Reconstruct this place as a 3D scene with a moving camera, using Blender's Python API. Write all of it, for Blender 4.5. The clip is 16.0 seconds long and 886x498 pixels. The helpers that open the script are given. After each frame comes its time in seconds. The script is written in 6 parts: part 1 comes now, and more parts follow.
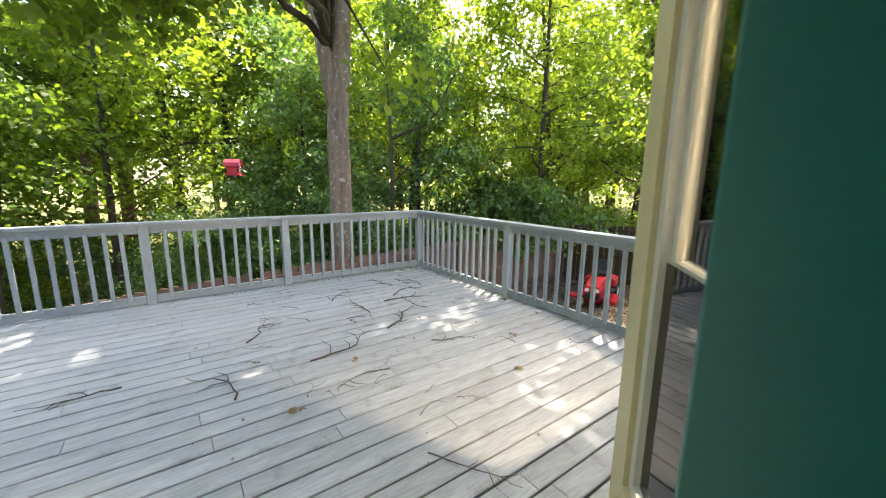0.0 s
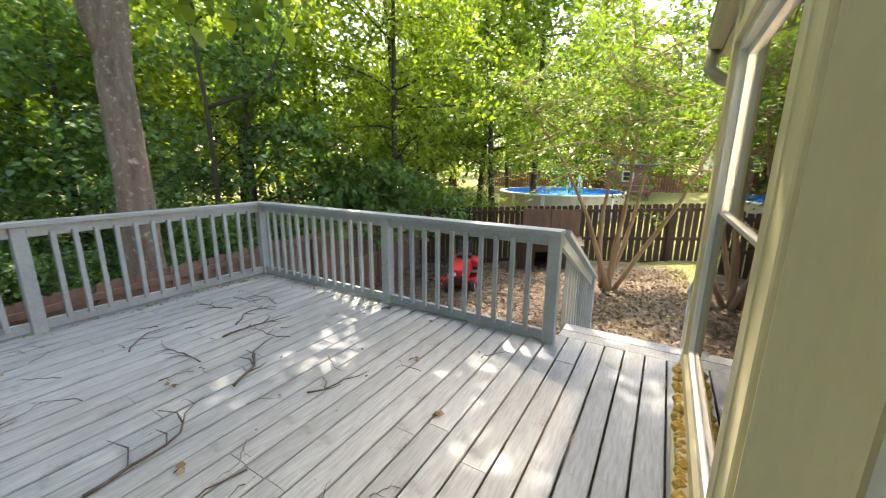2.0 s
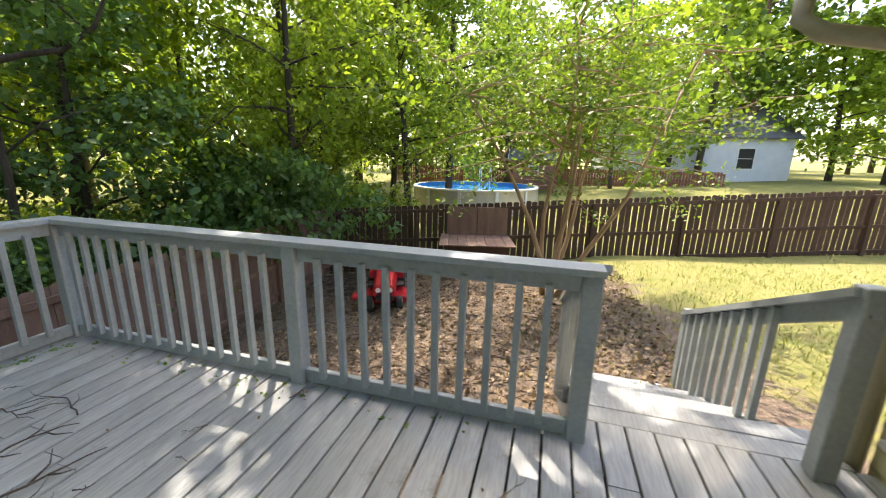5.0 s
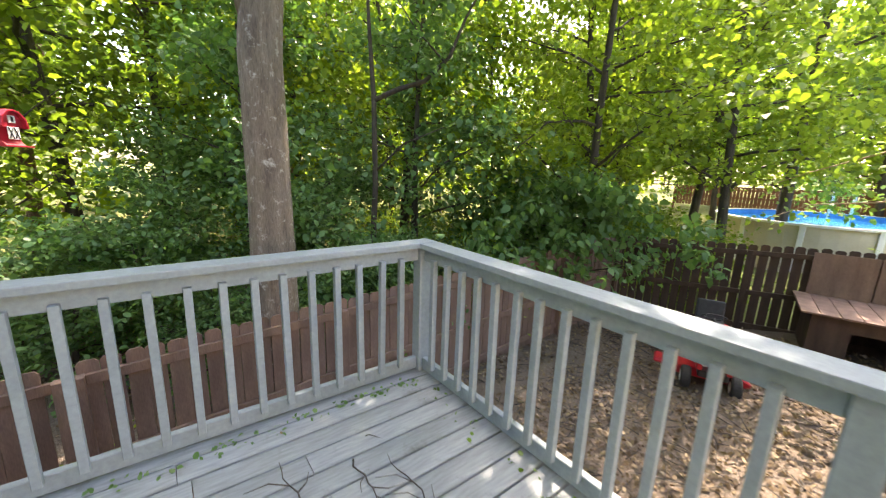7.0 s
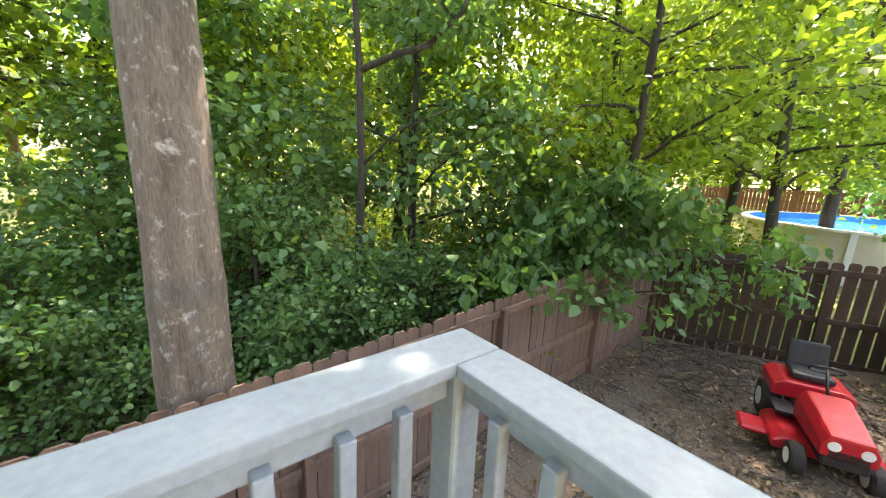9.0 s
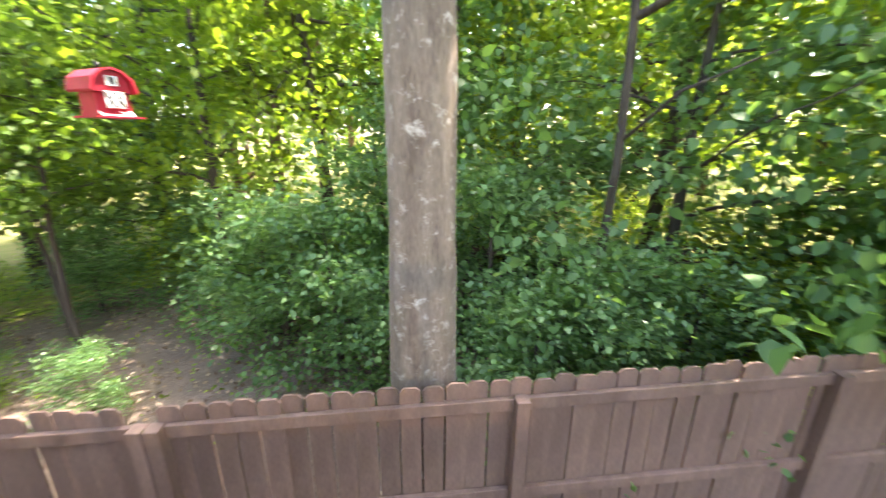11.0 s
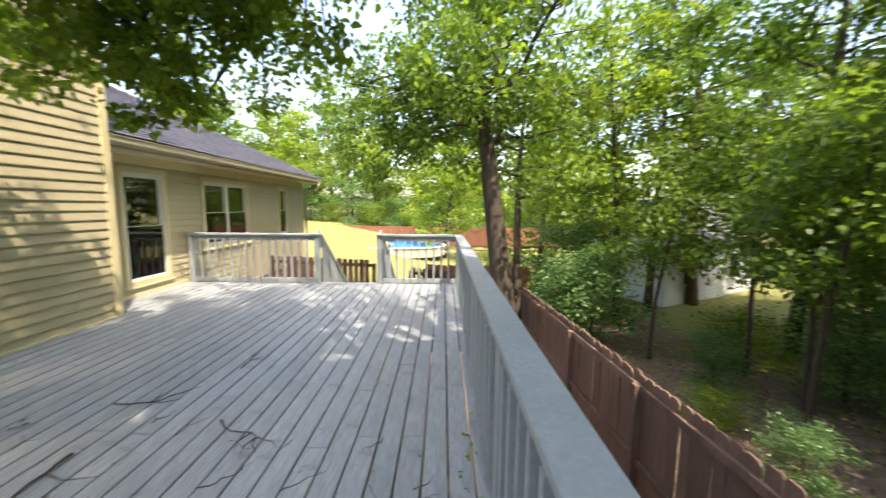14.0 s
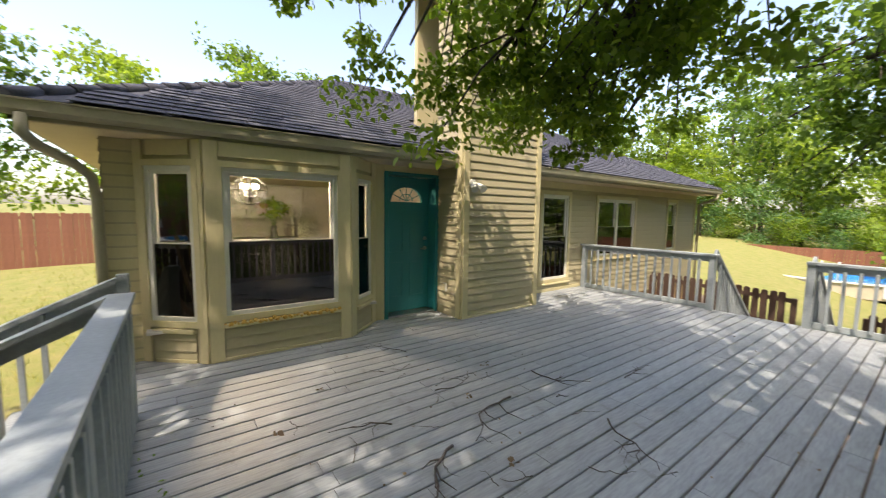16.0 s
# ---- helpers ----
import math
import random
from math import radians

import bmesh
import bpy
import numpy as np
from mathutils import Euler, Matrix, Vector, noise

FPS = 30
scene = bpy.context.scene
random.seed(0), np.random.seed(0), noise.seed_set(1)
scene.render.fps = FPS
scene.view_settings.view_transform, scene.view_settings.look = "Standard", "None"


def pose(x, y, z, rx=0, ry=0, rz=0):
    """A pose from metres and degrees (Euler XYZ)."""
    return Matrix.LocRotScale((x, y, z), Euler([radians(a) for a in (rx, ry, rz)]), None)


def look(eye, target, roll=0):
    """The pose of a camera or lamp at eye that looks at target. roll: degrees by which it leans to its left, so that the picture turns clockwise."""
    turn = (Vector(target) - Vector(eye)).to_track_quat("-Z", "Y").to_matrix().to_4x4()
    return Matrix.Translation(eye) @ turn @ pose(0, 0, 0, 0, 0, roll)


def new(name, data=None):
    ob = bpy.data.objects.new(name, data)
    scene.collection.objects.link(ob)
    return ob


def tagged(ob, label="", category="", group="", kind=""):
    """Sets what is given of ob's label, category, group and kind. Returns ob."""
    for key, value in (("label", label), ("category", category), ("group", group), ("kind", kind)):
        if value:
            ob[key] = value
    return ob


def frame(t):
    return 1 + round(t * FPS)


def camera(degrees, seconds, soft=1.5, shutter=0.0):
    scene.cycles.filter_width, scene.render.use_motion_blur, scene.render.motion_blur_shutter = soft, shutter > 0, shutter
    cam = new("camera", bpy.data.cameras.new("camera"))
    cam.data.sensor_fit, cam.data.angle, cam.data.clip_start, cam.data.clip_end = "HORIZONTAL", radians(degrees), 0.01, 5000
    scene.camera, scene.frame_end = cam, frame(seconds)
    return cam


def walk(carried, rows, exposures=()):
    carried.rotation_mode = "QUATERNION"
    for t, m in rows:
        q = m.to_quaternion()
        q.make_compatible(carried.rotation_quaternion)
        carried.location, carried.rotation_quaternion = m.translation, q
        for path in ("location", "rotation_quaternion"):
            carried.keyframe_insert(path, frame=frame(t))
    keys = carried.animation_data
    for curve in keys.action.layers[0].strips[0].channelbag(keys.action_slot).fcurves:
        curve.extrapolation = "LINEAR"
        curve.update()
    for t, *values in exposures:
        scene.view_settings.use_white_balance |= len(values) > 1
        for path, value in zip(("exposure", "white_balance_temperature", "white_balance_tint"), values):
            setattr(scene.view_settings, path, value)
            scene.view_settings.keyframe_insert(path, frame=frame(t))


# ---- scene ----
cam = camera(99.9, 16.0, soft=1.1, shutter=0.3)
PATH = [  # seconds, eye, target, roll
    (0, (-0.005, -0.028, 1.394), (1.151, 1.565, 1.037), 0.6),
    (0.5, (0.131, 0.22, 1.392), (1.344, 1.766, 1.022), 1.1),
    (1, (0.229, 0.446, 1.406), (1.673, 1.783, 1.046), 0.9),
    (1.5, (0.377, 0.634, 1.37), (1.95, 1.812, 0.999), 0.8),
    (2, (0.398, 0.777, 1.401), (2.077, 1.77, 0.96), 0.6),
    (2.5, (0.41, 0.839, 1.431), (2.21, 1.582, 0.975), 0.5),
    (3, (0.507, 0.887, 1.44), (2.387, 1.395, 0.986), 0.5),
    (3.2, (0.597, 0.929, 1.452), (2.491, 1.381, 0.996), 0.4),
    (5.3, (1.548, 1.937, 1.376), (3.401, 2.52, 0.901), 1.7),
    (5.5, (1.584, 2.128, 1.367), (3.37, 2.893, 0.892), 1.8),
    (6, (1.602, 2.477, 1.411), (3.233, 3.549, 0.973), 2.3),
    (6.5, (1.763, 2.796, 1.394), (3.149, 4.174, 0.968), 2.3),
    (7, (1.881, 3.122, 1.398), (3.065, 4.679, 0.979), 1.9),
    (7.5, (1.98, 3.483, 1.404), (3.126, 5.089, 1.074), 1.9),
    (8, (2.207, 3.852, 1.349), (3.395, 5.429, 1.034), 1.7),
    (8.2, (2.318, 3.991, 1.355), (3.537, 5.541, 1.017), 1.6),
    (10.3, (2.908, 5.054, 1.366), (3.897, 6.687, 0.77), 1.0),
    (10.5, (2.903, 5.078, 1.361), (3.688, 6.818, 0.764), 0.8),
    (11, (2.844, 5.078, 1.364), (2.93, 6.991, 0.787), 0.3),
    (11.5, (2.801, 5.078, 1.39), (2.19, 6.914, 0.887), 0.1),
    (12, (2.802, 5.078, 1.436), (1.659, 6.686, 1.105), 0.1),
    (12.5, (2.823, 5.078, 1.485), (1.468, 6.543, 1.349), 0.3),
    (13, (2.79, 5.078, 1.461), (1.176, 6.258, 1.403), 0.7),
    (13.5, (2.771, 4.983, 1.446), (0.892, 5.653, 1.308), 0.5),
    (14, (2.742, 4.872, 1.439), (0.754, 4.872, 1.213), 0.5),
    (14.5, (2.75, 4.794, 1.45), (0.845, 4.242, 1.19), 0.5),
    (15, (2.809, 4.77, 1.487), (1.099, 3.77, 1.21), 0.6),
    (15.5, (2.886, 4.796, 1.491), (1.457, 3.418, 1.248), 0.6),
    (16, (2.963, 4.799, 1.504), (1.788, 3.191, 1.319), 0.8),
]
EXPOSURES = [(0, 3.0, 7400, 17), (3, 2.5, 7400, 17), (5.5, 2.3, 7400, 17), (7, 3.0, 7600, 17), (8, 3.1, 7600, 17), (10.5, 4.05, 7700, 17), (11.5, 3.8, 6800, 17), (12, 3.35, 7000, 17), (12.6, 2.95, 7600, 17), (13.5, 2.5, 7500, 17), (14.5, 2.1, 7400, 17), (16, 1.75, 7400, 17)]
walk(cam, [(t, look(eye, target, roll)) for t, eye, target, roll in PATH], EXPOSURES)

# ---- world, sun, exposure ----
SUN_EL, SUN_AZ = 61.0, 56.0      # height, and degrees from +y towards +x
world = bpy.data.worlds.new("sky")
scene.world = world
world.use_nodes = True
wn = world.node_tree
wn.nodes.clear()
w_out = wn.nodes.new("ShaderNodeOutputWorld")
w_bg = wn.nodes.new("ShaderNodeBackground")
w_sky = wn.nodes.new("ShaderNodeTexSky")
w_sky.sky_type = "NISHITA"
w_sky.sun_disc = False
w_sky.sun_elevation = radians(SUN_EL)
w_sky.sun_rotation = radians(SUN_AZ)
w_sky.air_density, w_sky.dust_density, w_sky.ozone_density = 1.0, 2.5, 1.0
w_bg.inputs["Strength"].default_value = 0.15
wn.links.new(w_sky.outputs[0], w_bg.inputs["Color"])
wn.links.new(w_bg.outputs[0], w_out.inputs["Surface"])
sun_data = bpy.data.lights.new("sun", "SUN")
sun_data.energy, sun_data.angle, sun_data.color = 2.0, radians(0.53), (1.0, 0.95, 0.86)
sun = new("sun", sun_data)
sun_dir = Vector((math.sin(radians(SUN_AZ)) * math.cos(radians(SUN_EL)), math.cos(radians(SUN_AZ)) * math.cos(radians(SUN_EL)), math.sin(radians(SUN_EL))))
sun.matrix_world = look(sun_dir * 60, (0, 0, 0))

# ---- materials ----


def mat_nodes(name):
    m = bpy.data.materials.new(name)
    m.use_nodes = True
    nt = m.node_tree
    return m, nt, nt.nodes["Principled BSDF"]


def link(nt, a, b):
    nt.links.new(a, b)


def ramp(nt, fac, stops):
    r = nt.nodes.new("ShaderNodeValToRGB")
    while len(r.color_ramp.elements) < len(stops):
        r.color_ramp.elements.new(0.5)
    for e, (p, c) in zip(r.color_ramp.elements, stops):
        e.position, e.color = p, (*c, 1)
    link(nt, fac, r.inputs["Fac"])
    return r.outputs["Color"]


def noise_tex(nt, scale, detail=4.0, rough=0.55, stretch=(1, 1, 1), coords="Object"):
    tc = nt.nodes.new("ShaderNodeTexCoord")
    mp = nt.nodes.new("ShaderNodeMapping")
    mp.inputs["Scale"].default_value = stretch
    n = nt.nodes.new("ShaderNodeTexNoise")
    n.inputs["Scale"].default_value, n.inputs["Detail"].default_value, n.inputs["Roughness"].default_value = scale, detail, rough
    link(nt, tc.outputs[coords], mp.inputs["Vector"])
    link(nt, mp.outputs["Vector"], n.inputs["Vector"])
    return n.outputs["Fac"]


def mix(nt, a, b, fac, mode="MIX"):
    n = nt.nodes.new("ShaderNodeMix")
    n.data_type, n.blend_type = "RGBA", mode
    for sock, v in ((n.inputs[0], fac), (n.inputs[6], a), (n.inputs[7], b)):
        if hasattr(v, "links"):
            link(nt, v, sock)
        elif isinstance(v, tuple):
            sock.default_value = (*v, 1)
        else:
            sock.default_value = v
    return n.outputs[2]


def bump(nt, p, height, strength, distance=0.01):
    b = nt.nodes.new("ShaderNodeBump")
    b.inputs["Strength"].default_value, b.inputs["Distance"].default_value = strength, distance
    link(nt, height, b.inputs["Height"])
    link(nt, b.outputs["Normal"], p.inputs["Normal"])


def surface(name, c1, c2, scale=6.0, rough=0.6, stretch=(1, 1, 1), fine=60.0, fine_amount=0.25, bump_amount=0.25, per_piece=0.0, metallic=0.0, stain=None, stain_scale=1.2, stain_at=0.62, coords="Object", spec=0.5):
    """A surface of two tones at a coarse scale, a fine grain, optional stains and a shift from piece to piece."""
    m, nt, p = mat_nodes(name)
    a = noise_tex(nt, scale, 5, 0.6, stretch, coords)
    col = ramp(nt, a, [(0.32, c1), (0.68, c2)])
    f = noise_tex(nt, fine, 3, 0.6, stretch, coords)
    g = ramp(nt, f, [(0.3, (1 - fine_amount,) * 3), (0.7, (1 + 0 * fine_amount,) * 3)])
    col = mix(nt, col, g, 1.0, "MULTIPLY")
    if stain:
        s = noise_tex(nt, stain_scale, 8, 0.7, (1, 1, 1), coords)
        sf = ramp(nt, s, [(stain_at, (0, 0, 0)), (min(stain_at + 0.12, 1), (1, 1, 1))])
        col = mix(nt, col, stain, sf)
    if per_piece:
        oi = nt.nodes.new("ShaderNodeObjectInfo")
        v = ramp(nt, oi.outputs["Random"], [(0, (1 - per_piece,) * 3), (1, (1, 1, 1))])
        col = mix(nt, col, v, 1.0, "MULTIPLY")
    link(nt, col, p.inputs["Base Color"])
    p.inputs["Roughness"].default_value, p.inputs["Metallic"].default_value = rough, metallic
    p.inputs["Specular IOR Level"].default_value = spec
    if bump_amount:
        bump(nt, p, f, bump_amount, 0.004)
    return m


def leaf_material(name, dark, mid, light, trans=0.45, rough=0.45):
    m, nt, p = mat_nodes(name)
    geo = nt.nodes.new("ShaderNodeNewGeometry")
    col = ramp(nt, geo.outputs["Random Per Island"], [(0.0, dark), (0.55, mid), (1.0, light)])
    oi = nt.nodes.new("ShaderNodeObjectInfo")
    v = ramp(nt, oi.outputs["Random"], [(0, (0.8, 0.85, 0.7)), (1, (1.1, 1.05, 1.0))])
    col = mix(nt, col, v, 1.0, "MULTIPLY")
    link(nt, col, p.inputs["Base Color"])
    p.inputs["Roughness"].default_value = rough
    p.inputs["Specular IOR Level"].default_value = 0.35
    tr = nt.nodes.new("ShaderNodeBsdfTranslucent")
    bright = mix(nt, col, (1.75, 1.7, 0.7), 1.0, "MULTIPLY")
    link(nt, bright, tr.inputs["Color"])
    ms = nt.nodes.new("ShaderNodeMixShader")
    ms.inputs[0].default_value = trans
    link(nt, p.outputs[0], ms.inputs[1])
    link(nt, tr.outputs[0], ms.inputs[2])
    link(nt, ms.outputs[0], nt.nodes["Material Output"].inputs["Surface"])
    return m


def plain(name, c, rough=0.5, metallic=0.0, emit=None, strength=0.0):
    m, nt, p = mat_nodes(name)
    p.inputs["Base Color"].default_value = (*c, 1)
    p.inputs["Roughness"].default_value, p.inputs["Metallic"].default_value = rough, metallic
    if emit:
        p.inputs["Emission Color"].default_value, p.inputs["Emission Strength"].default_value = (*emit, 1), strength
    return m


def glass_material(name, tint=(0.95, 0.97, 0.96), gloss=0.16):
    m, nt, p = mat_nodes(name)
    nt.nodes.remove(p)
    t = nt.nodes.new("ShaderNodeBsdfTransparent")
    t.inputs["Color"].default_value = (*tint, 1)
    g = nt.nodes.new("ShaderNodeBsdfGlossy")
    g.inputs["Roughness"].default_value = 0.01
    fr = nt.nodes.new("ShaderNodeFresnel")
    fr.inputs["IOR"].default_value = 1.7
    ms = nt.nodes.new("ShaderNodeMixShader")
    ad = nt.nodes.new("ShaderNodeMath")
    ad.operation, ad.use_clamp = "ADD", True
    ad.inputs[1].default_value = gloss
    link(nt, fr.outputs[0], ad.inputs[0])
    link(nt, ad.outputs[0], ms.inputs[0])
    link(nt, t.outputs[0], ms.inputs[1])
    link(nt, g.outputs[0], ms.inputs[2])
    link(nt, ms.outputs[0], nt.nodes["Material Output"].inputs["Surface"])
    return m


DECK = surface("deck_paint", (0.33, 0.36, 0.37), (0.42, 0.455, 0.465), 1.6, 0.5, (0.1, 1, 1), 75, 0.34, 0.5, 0.16, stain=(0.19, 0.2, 0.185), stain_scale=3.2, stain_at=0.58)
RAILP = surface("rail_paint", (0.29, 0.335, 0.35), (0.37, 0.415, 0.43), 3.0, 0.5, (1, 1, 1), 40, 0.18, 0.25, 0.08, stain=(0.2, 0.22, 0.21), stain_scale=5, stain_at=0.68)
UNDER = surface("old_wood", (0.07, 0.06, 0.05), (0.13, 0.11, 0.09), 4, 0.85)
SIDING = surface("siding_paint", (0.45, 0.395, 0.245), (0.50, 0.44, 0.28), 2.2, 0.55, (0.4, 1, 1), 50, 0.08, 0.12, 0.06, stain=(0.37, 0.32, 0.2), stain_scale=1.6, stain_at=0.66)
TRIM = surface("trim_paint", (0.60, 0.525, 0.30), (0.67, 0.59, 0.345), 2.0, 0.5, (1, 1, 0.3), 45, 0.07, 0.12, 0.05, stain=(0.46, 0.39, 0.21), stain_scale=3.5, stain_at=0.7)
VINYL = surface("white_vinyl", (0.66, 0.65, 0.58), (0.74, 0.73, 0.66), 3, 0.4, fine_amount=0.05, bump_amount=0.05)
TEAL = surface("teal_paint", (0.012, 0.2, 0.225), (0.016, 0.235, 0.26), 1.5, 0.38, fine_amount=0.08, bump_amount=0.05)
SHINGLE = surface("shingle", (0.058, 0.063, 0.085), (0.125, 0.132, 0.165), 5, 0.9, fine=90, fine_amount=0.4, bump_amount=0.5, per_piece=0.3)
SOFFIT = surface("soffit_paint", (0.58, 0.49, 0.33), (0.64, 0.55, 0.38), 2, 0.6, fine_amount=0.08, bump_amount=0.1)
GUTTER = surface("gutter_paint", (0.36, 0.33, 0.22), (0.43, 0.40, 0.27), 3, 0.45, fine_amount=0.1, bump_amount=0.05, stain=(0.2, 0.18, 0.12), stain_scale=4)
FOAM = surface("spray_foam", (0.55, 0.33, 0.06), (0.68, 0.45, 0.12), 30, 0.8, fine=90, bump_amount=0.9)
FENCE = surface("fence_stain", (0.2, 0.118, 0.087), (0.32, 0.2, 0.15), 2.2, 0.75, (3, 3, 0.5), 40, 0.3, 0.35, 0.25, stain=(0.07, 0.05, 0.04), stain_scale=3, stain_at=0.66)
FENCE_DARK = surface("fence_dark", (0.065, 0.036, 0.024), (0.13, 0.075, 0.052), 2.2, 0.8, (3, 3, 0.5), 40, 0.3, 0.35, 0.25)
FENCE_RED = surface("fence_red", (0.24, 0.09, 0.05), (0.33, 0.14, 0.085), 1.2, 0.8, (3, 3, 0.5), 30, 0.25, 0.2, 0.2)
BARK = surface("bark_smooth", (0.17, 0.125, 0.092), (0.33, 0.26, 0.2), 3.5, 0.85, (3, 3, 0.5), 34, 0.45, 1.0, stain=(0.5, 0.46, 0.4), stain_scale=11, stain_at=0.56)
BARK_DARK = surface("bark_dark", (0.045, 0.035, 0.026), (0.11, 0.088, 0.066), 4, 0.9, (4, 4, 0.5), 50, 0.4, 0.8)
BARK_PALE = surface("bark_pale", (0.3, 0.19, 0.1), (0.46, 0.32, 0.19), 3, 0.7, (3, 3, 0.4), 50, 0.2, 0.3)
BARK_PINE = surface("bark_pine", (0.16, 0.09, 0.06), (0.3, 0.2, 0.145), 4, 0.9, (3, 3, 0.6), 30, 0.4, 0.8)
LEAF = leaf_material("leaf_mid", (0.065, 0.12, 0.03), (0.11, 0.195, 0.045), (0.17, 0.275, 0.06), 0.5)
LEAF_DARK = leaf_material("leaf_dark", (0.07, 0.15, 0.065), (0.115, 0.225, 0.095), (0.17, 0.3, 0.13), 0.42, 0.38)
LEAF_BRIGHT = leaf_material("leaf_bright", (0.115, 0.185, 0.035), (0.18, 0.275, 0.05), (0.27, 0.36, 0.07), 0.55)
LEAF_CRAPE = leaf_material("leaf_crape", (0.07, 0.14, 0.03), (0.12, 0.2, 0.04), (0.19, 0.28, 0.07), 0.45)
TWIG = surface("twig", (0.05, 0.042, 0.035), (0.12, 0.10, 0.085), 20, 0.9)
GRASS_BLADE = leaf_material("grass_blade", (0.13, 0.16, 0.04), (0.21, 0.24, 0.06), (0.34, 0.33, 0.12), 0.3)
DRYLEAF = leaf_material("dry_leaf", (0.10, 0.065, 0.045), (0.21, 0.145, 0.1), (0.38, 0.29, 0.21), 0.1, 0.8)
RED = surface("red_enamel", (0.42, 0.012, 0.022), (0.52, 0.02, 0.03), 4, 0.3, fine_amount=0.06, bump_amount=0.0)
BARN_RED = surface("barn_red", (0.36, 0.012, 0.03), (0.46, 0.02, 0.045), 8, 0.45, fine_amount=0.1, bump_amount=0.1)
BLACK = surface("black_plastic", (0.012, 0.012, 0.013), (0.03, 0.03, 0.032), 8, 0.5, fine_amount=0.15, bump_amount=0.1)
RUBBER = surface("rubber", (0.015, 0.014, 0.013), (0.04, 0.036, 0.032), 10, 0.85)
WHITE = surface("white_paint", (0.7, 0.7, 0.68), (0.8, 0.8, 0.78), 3, 0.5, fine_amount=0.06, bump_amount=0.05)
STEEL = surface("brushed_steel", (0.4, 0.4, 0.4), (0.55, 0.55, 0.54), 12, 0.3, metallic=1.0, fine_amount=0.1, bump_amount=0.05)
IRON = plain("black_iron", (0.01, 0.01, 0.011), 0.45, 0.6)
GLASS = glass_material("window_glass", (0.86, 0.89, 0.87), 0.10)
SCREEN = glass_material("screened_glass", (0.2, 0.2, 0.21), 0.02)
BULB = plain("lit_bulb", (1, 0.9, 0.75), 0.4, 0, (1.0, 0.85, 0.62), 14.0)
POOLWALL = surface("pool_wall", (0.5, 0.44, 0.33), (0.6, 0.54, 0.42), 2, 0.5, fine_amount=0.1, bump_amount=0.05)
POOLBLUE = surface("pool_liner", (0.02, 0.22, 0.62), (0.05, 0.34, 0.75), 1.5, 0.4, fine_amount=0.1, bump_amount=0.0)
CONCRETE = surface("concrete", (0.42, 0.39, 0.33), (0.52, 0.49, 0.43), 2, 0.85)
FOUND = surface("foundation", (0.36, 0.23, 0.11), (0.45, 0.30, 0.15), 3, 0.85)
INWALL = surface("interior_wall", (0.62, 0.58, 0.54), (0.68, 0.64, 0.6), 1, 0.7, fine_amount=0.04, bump_amount=0.03)
INFLOOR = surface("interior_floor", (0.2, 0.15, 0.11), (0.28, 0.21, 0.16), 3, 0.35, (0.3, 3, 1))
GREYROOF = surface("grey_roof", (0.13, 0.135, 0.15), (0.2, 0.2, 0.22), 3, 0.9)
WHITESIDE = surface("white_siding", (0.62, 0.65, 0.7), (0.72, 0.74, 0.78), 1.5, 0.6, fine_amount=0.08)
BRICKISH = surface("red_brown_siding", (0.26, 0.12, 0.09), (0.34, 0.17, 0.13), 2, 0.7)

# the water of the two pools
WATER, nt, p = mat_nodes("pool_water")
p.inputs["Base Color"].default_value = (0.06, 0.38, 0.72, 1)
p.inputs["Roughness"].default_value = 0.08
bump(nt, p, noise_tex(nt, 4, 3), 0.3, 0.02)


def ground_material():
    """Leaf litter and bare earth near the deck and in the wood, sunlit grass farther out."""
    m, nt, p = mat_nodes("ground")
    tc = nt.nodes.new("ShaderNodeTexCoord")
    sx = nt.nodes.new("ShaderNodeSeparateXYZ")
    link(nt, tc.outputs["Object"], sx.inputs[0])
    big = noise_tex(nt, 0.5, 6, 0.6)
    mid = noise_tex(nt, 3.0, 6, 0.65)
    fine = noise_tex(nt, 38, 4, 0.7)
    litter = ramp(nt, fine, [(0.3, (0.075, 0.058, 0.044)), (0.5, (0.18, 0.14, 0.108)), (0.7, (0.34, 0.275, 0.215))])
    earth = ramp(nt, mid, [(0.3, (0.13, 0.098, 0.075)), (0.7, (0.22, 0.165, 0.125))])
    brown = mix(nt, litter, earth, ramp(nt, big, [(0.42, (0.15,) * 3), (0.62, (0.75,) * 3)]))
    grass = ramp(nt, fine, [(0.3, (0.1, 0.13, 0.03)), (0.7, (0.22, 0.26, 0.065))])
    grass = mix(nt, grass, (0.27, 0.24, 0.1), ramp(nt, mid, [(0.3, (0.1,) * 3), (0.65, (0.85,) * 3)]))
    # grass grows to the right of the stairs, past the fences and beyond the wood
    attr = nt.nodes.new("ShaderNodeAttribute")
    attr.attribute_name = "grass"
    add = nt.nodes.new("ShaderNodeMath")
    add.operation = "MULTIPLY_ADD"
    link(nt, mid, add.inputs[0])
    add.inputs[1].default_value = 0.9
    link(nt, attr.outputs["Fac"], add.inputs[2])
    f = ramp(nt, add.outputs[0], [(0.85, (0, 0, 0)), (1.05, (1, 1, 1))])
    link(nt, mix(nt, brown, grass, f), p.inputs["Base Color"])
    p.inputs["Roughness"].default_value = 0.95
    p.inputs["Specular IOR Level"].default_value = 0.2
    bump(nt, p, fine, 0.8, 0.03)
    return m


GROUND = ground_material()

# ---- building helpers ----


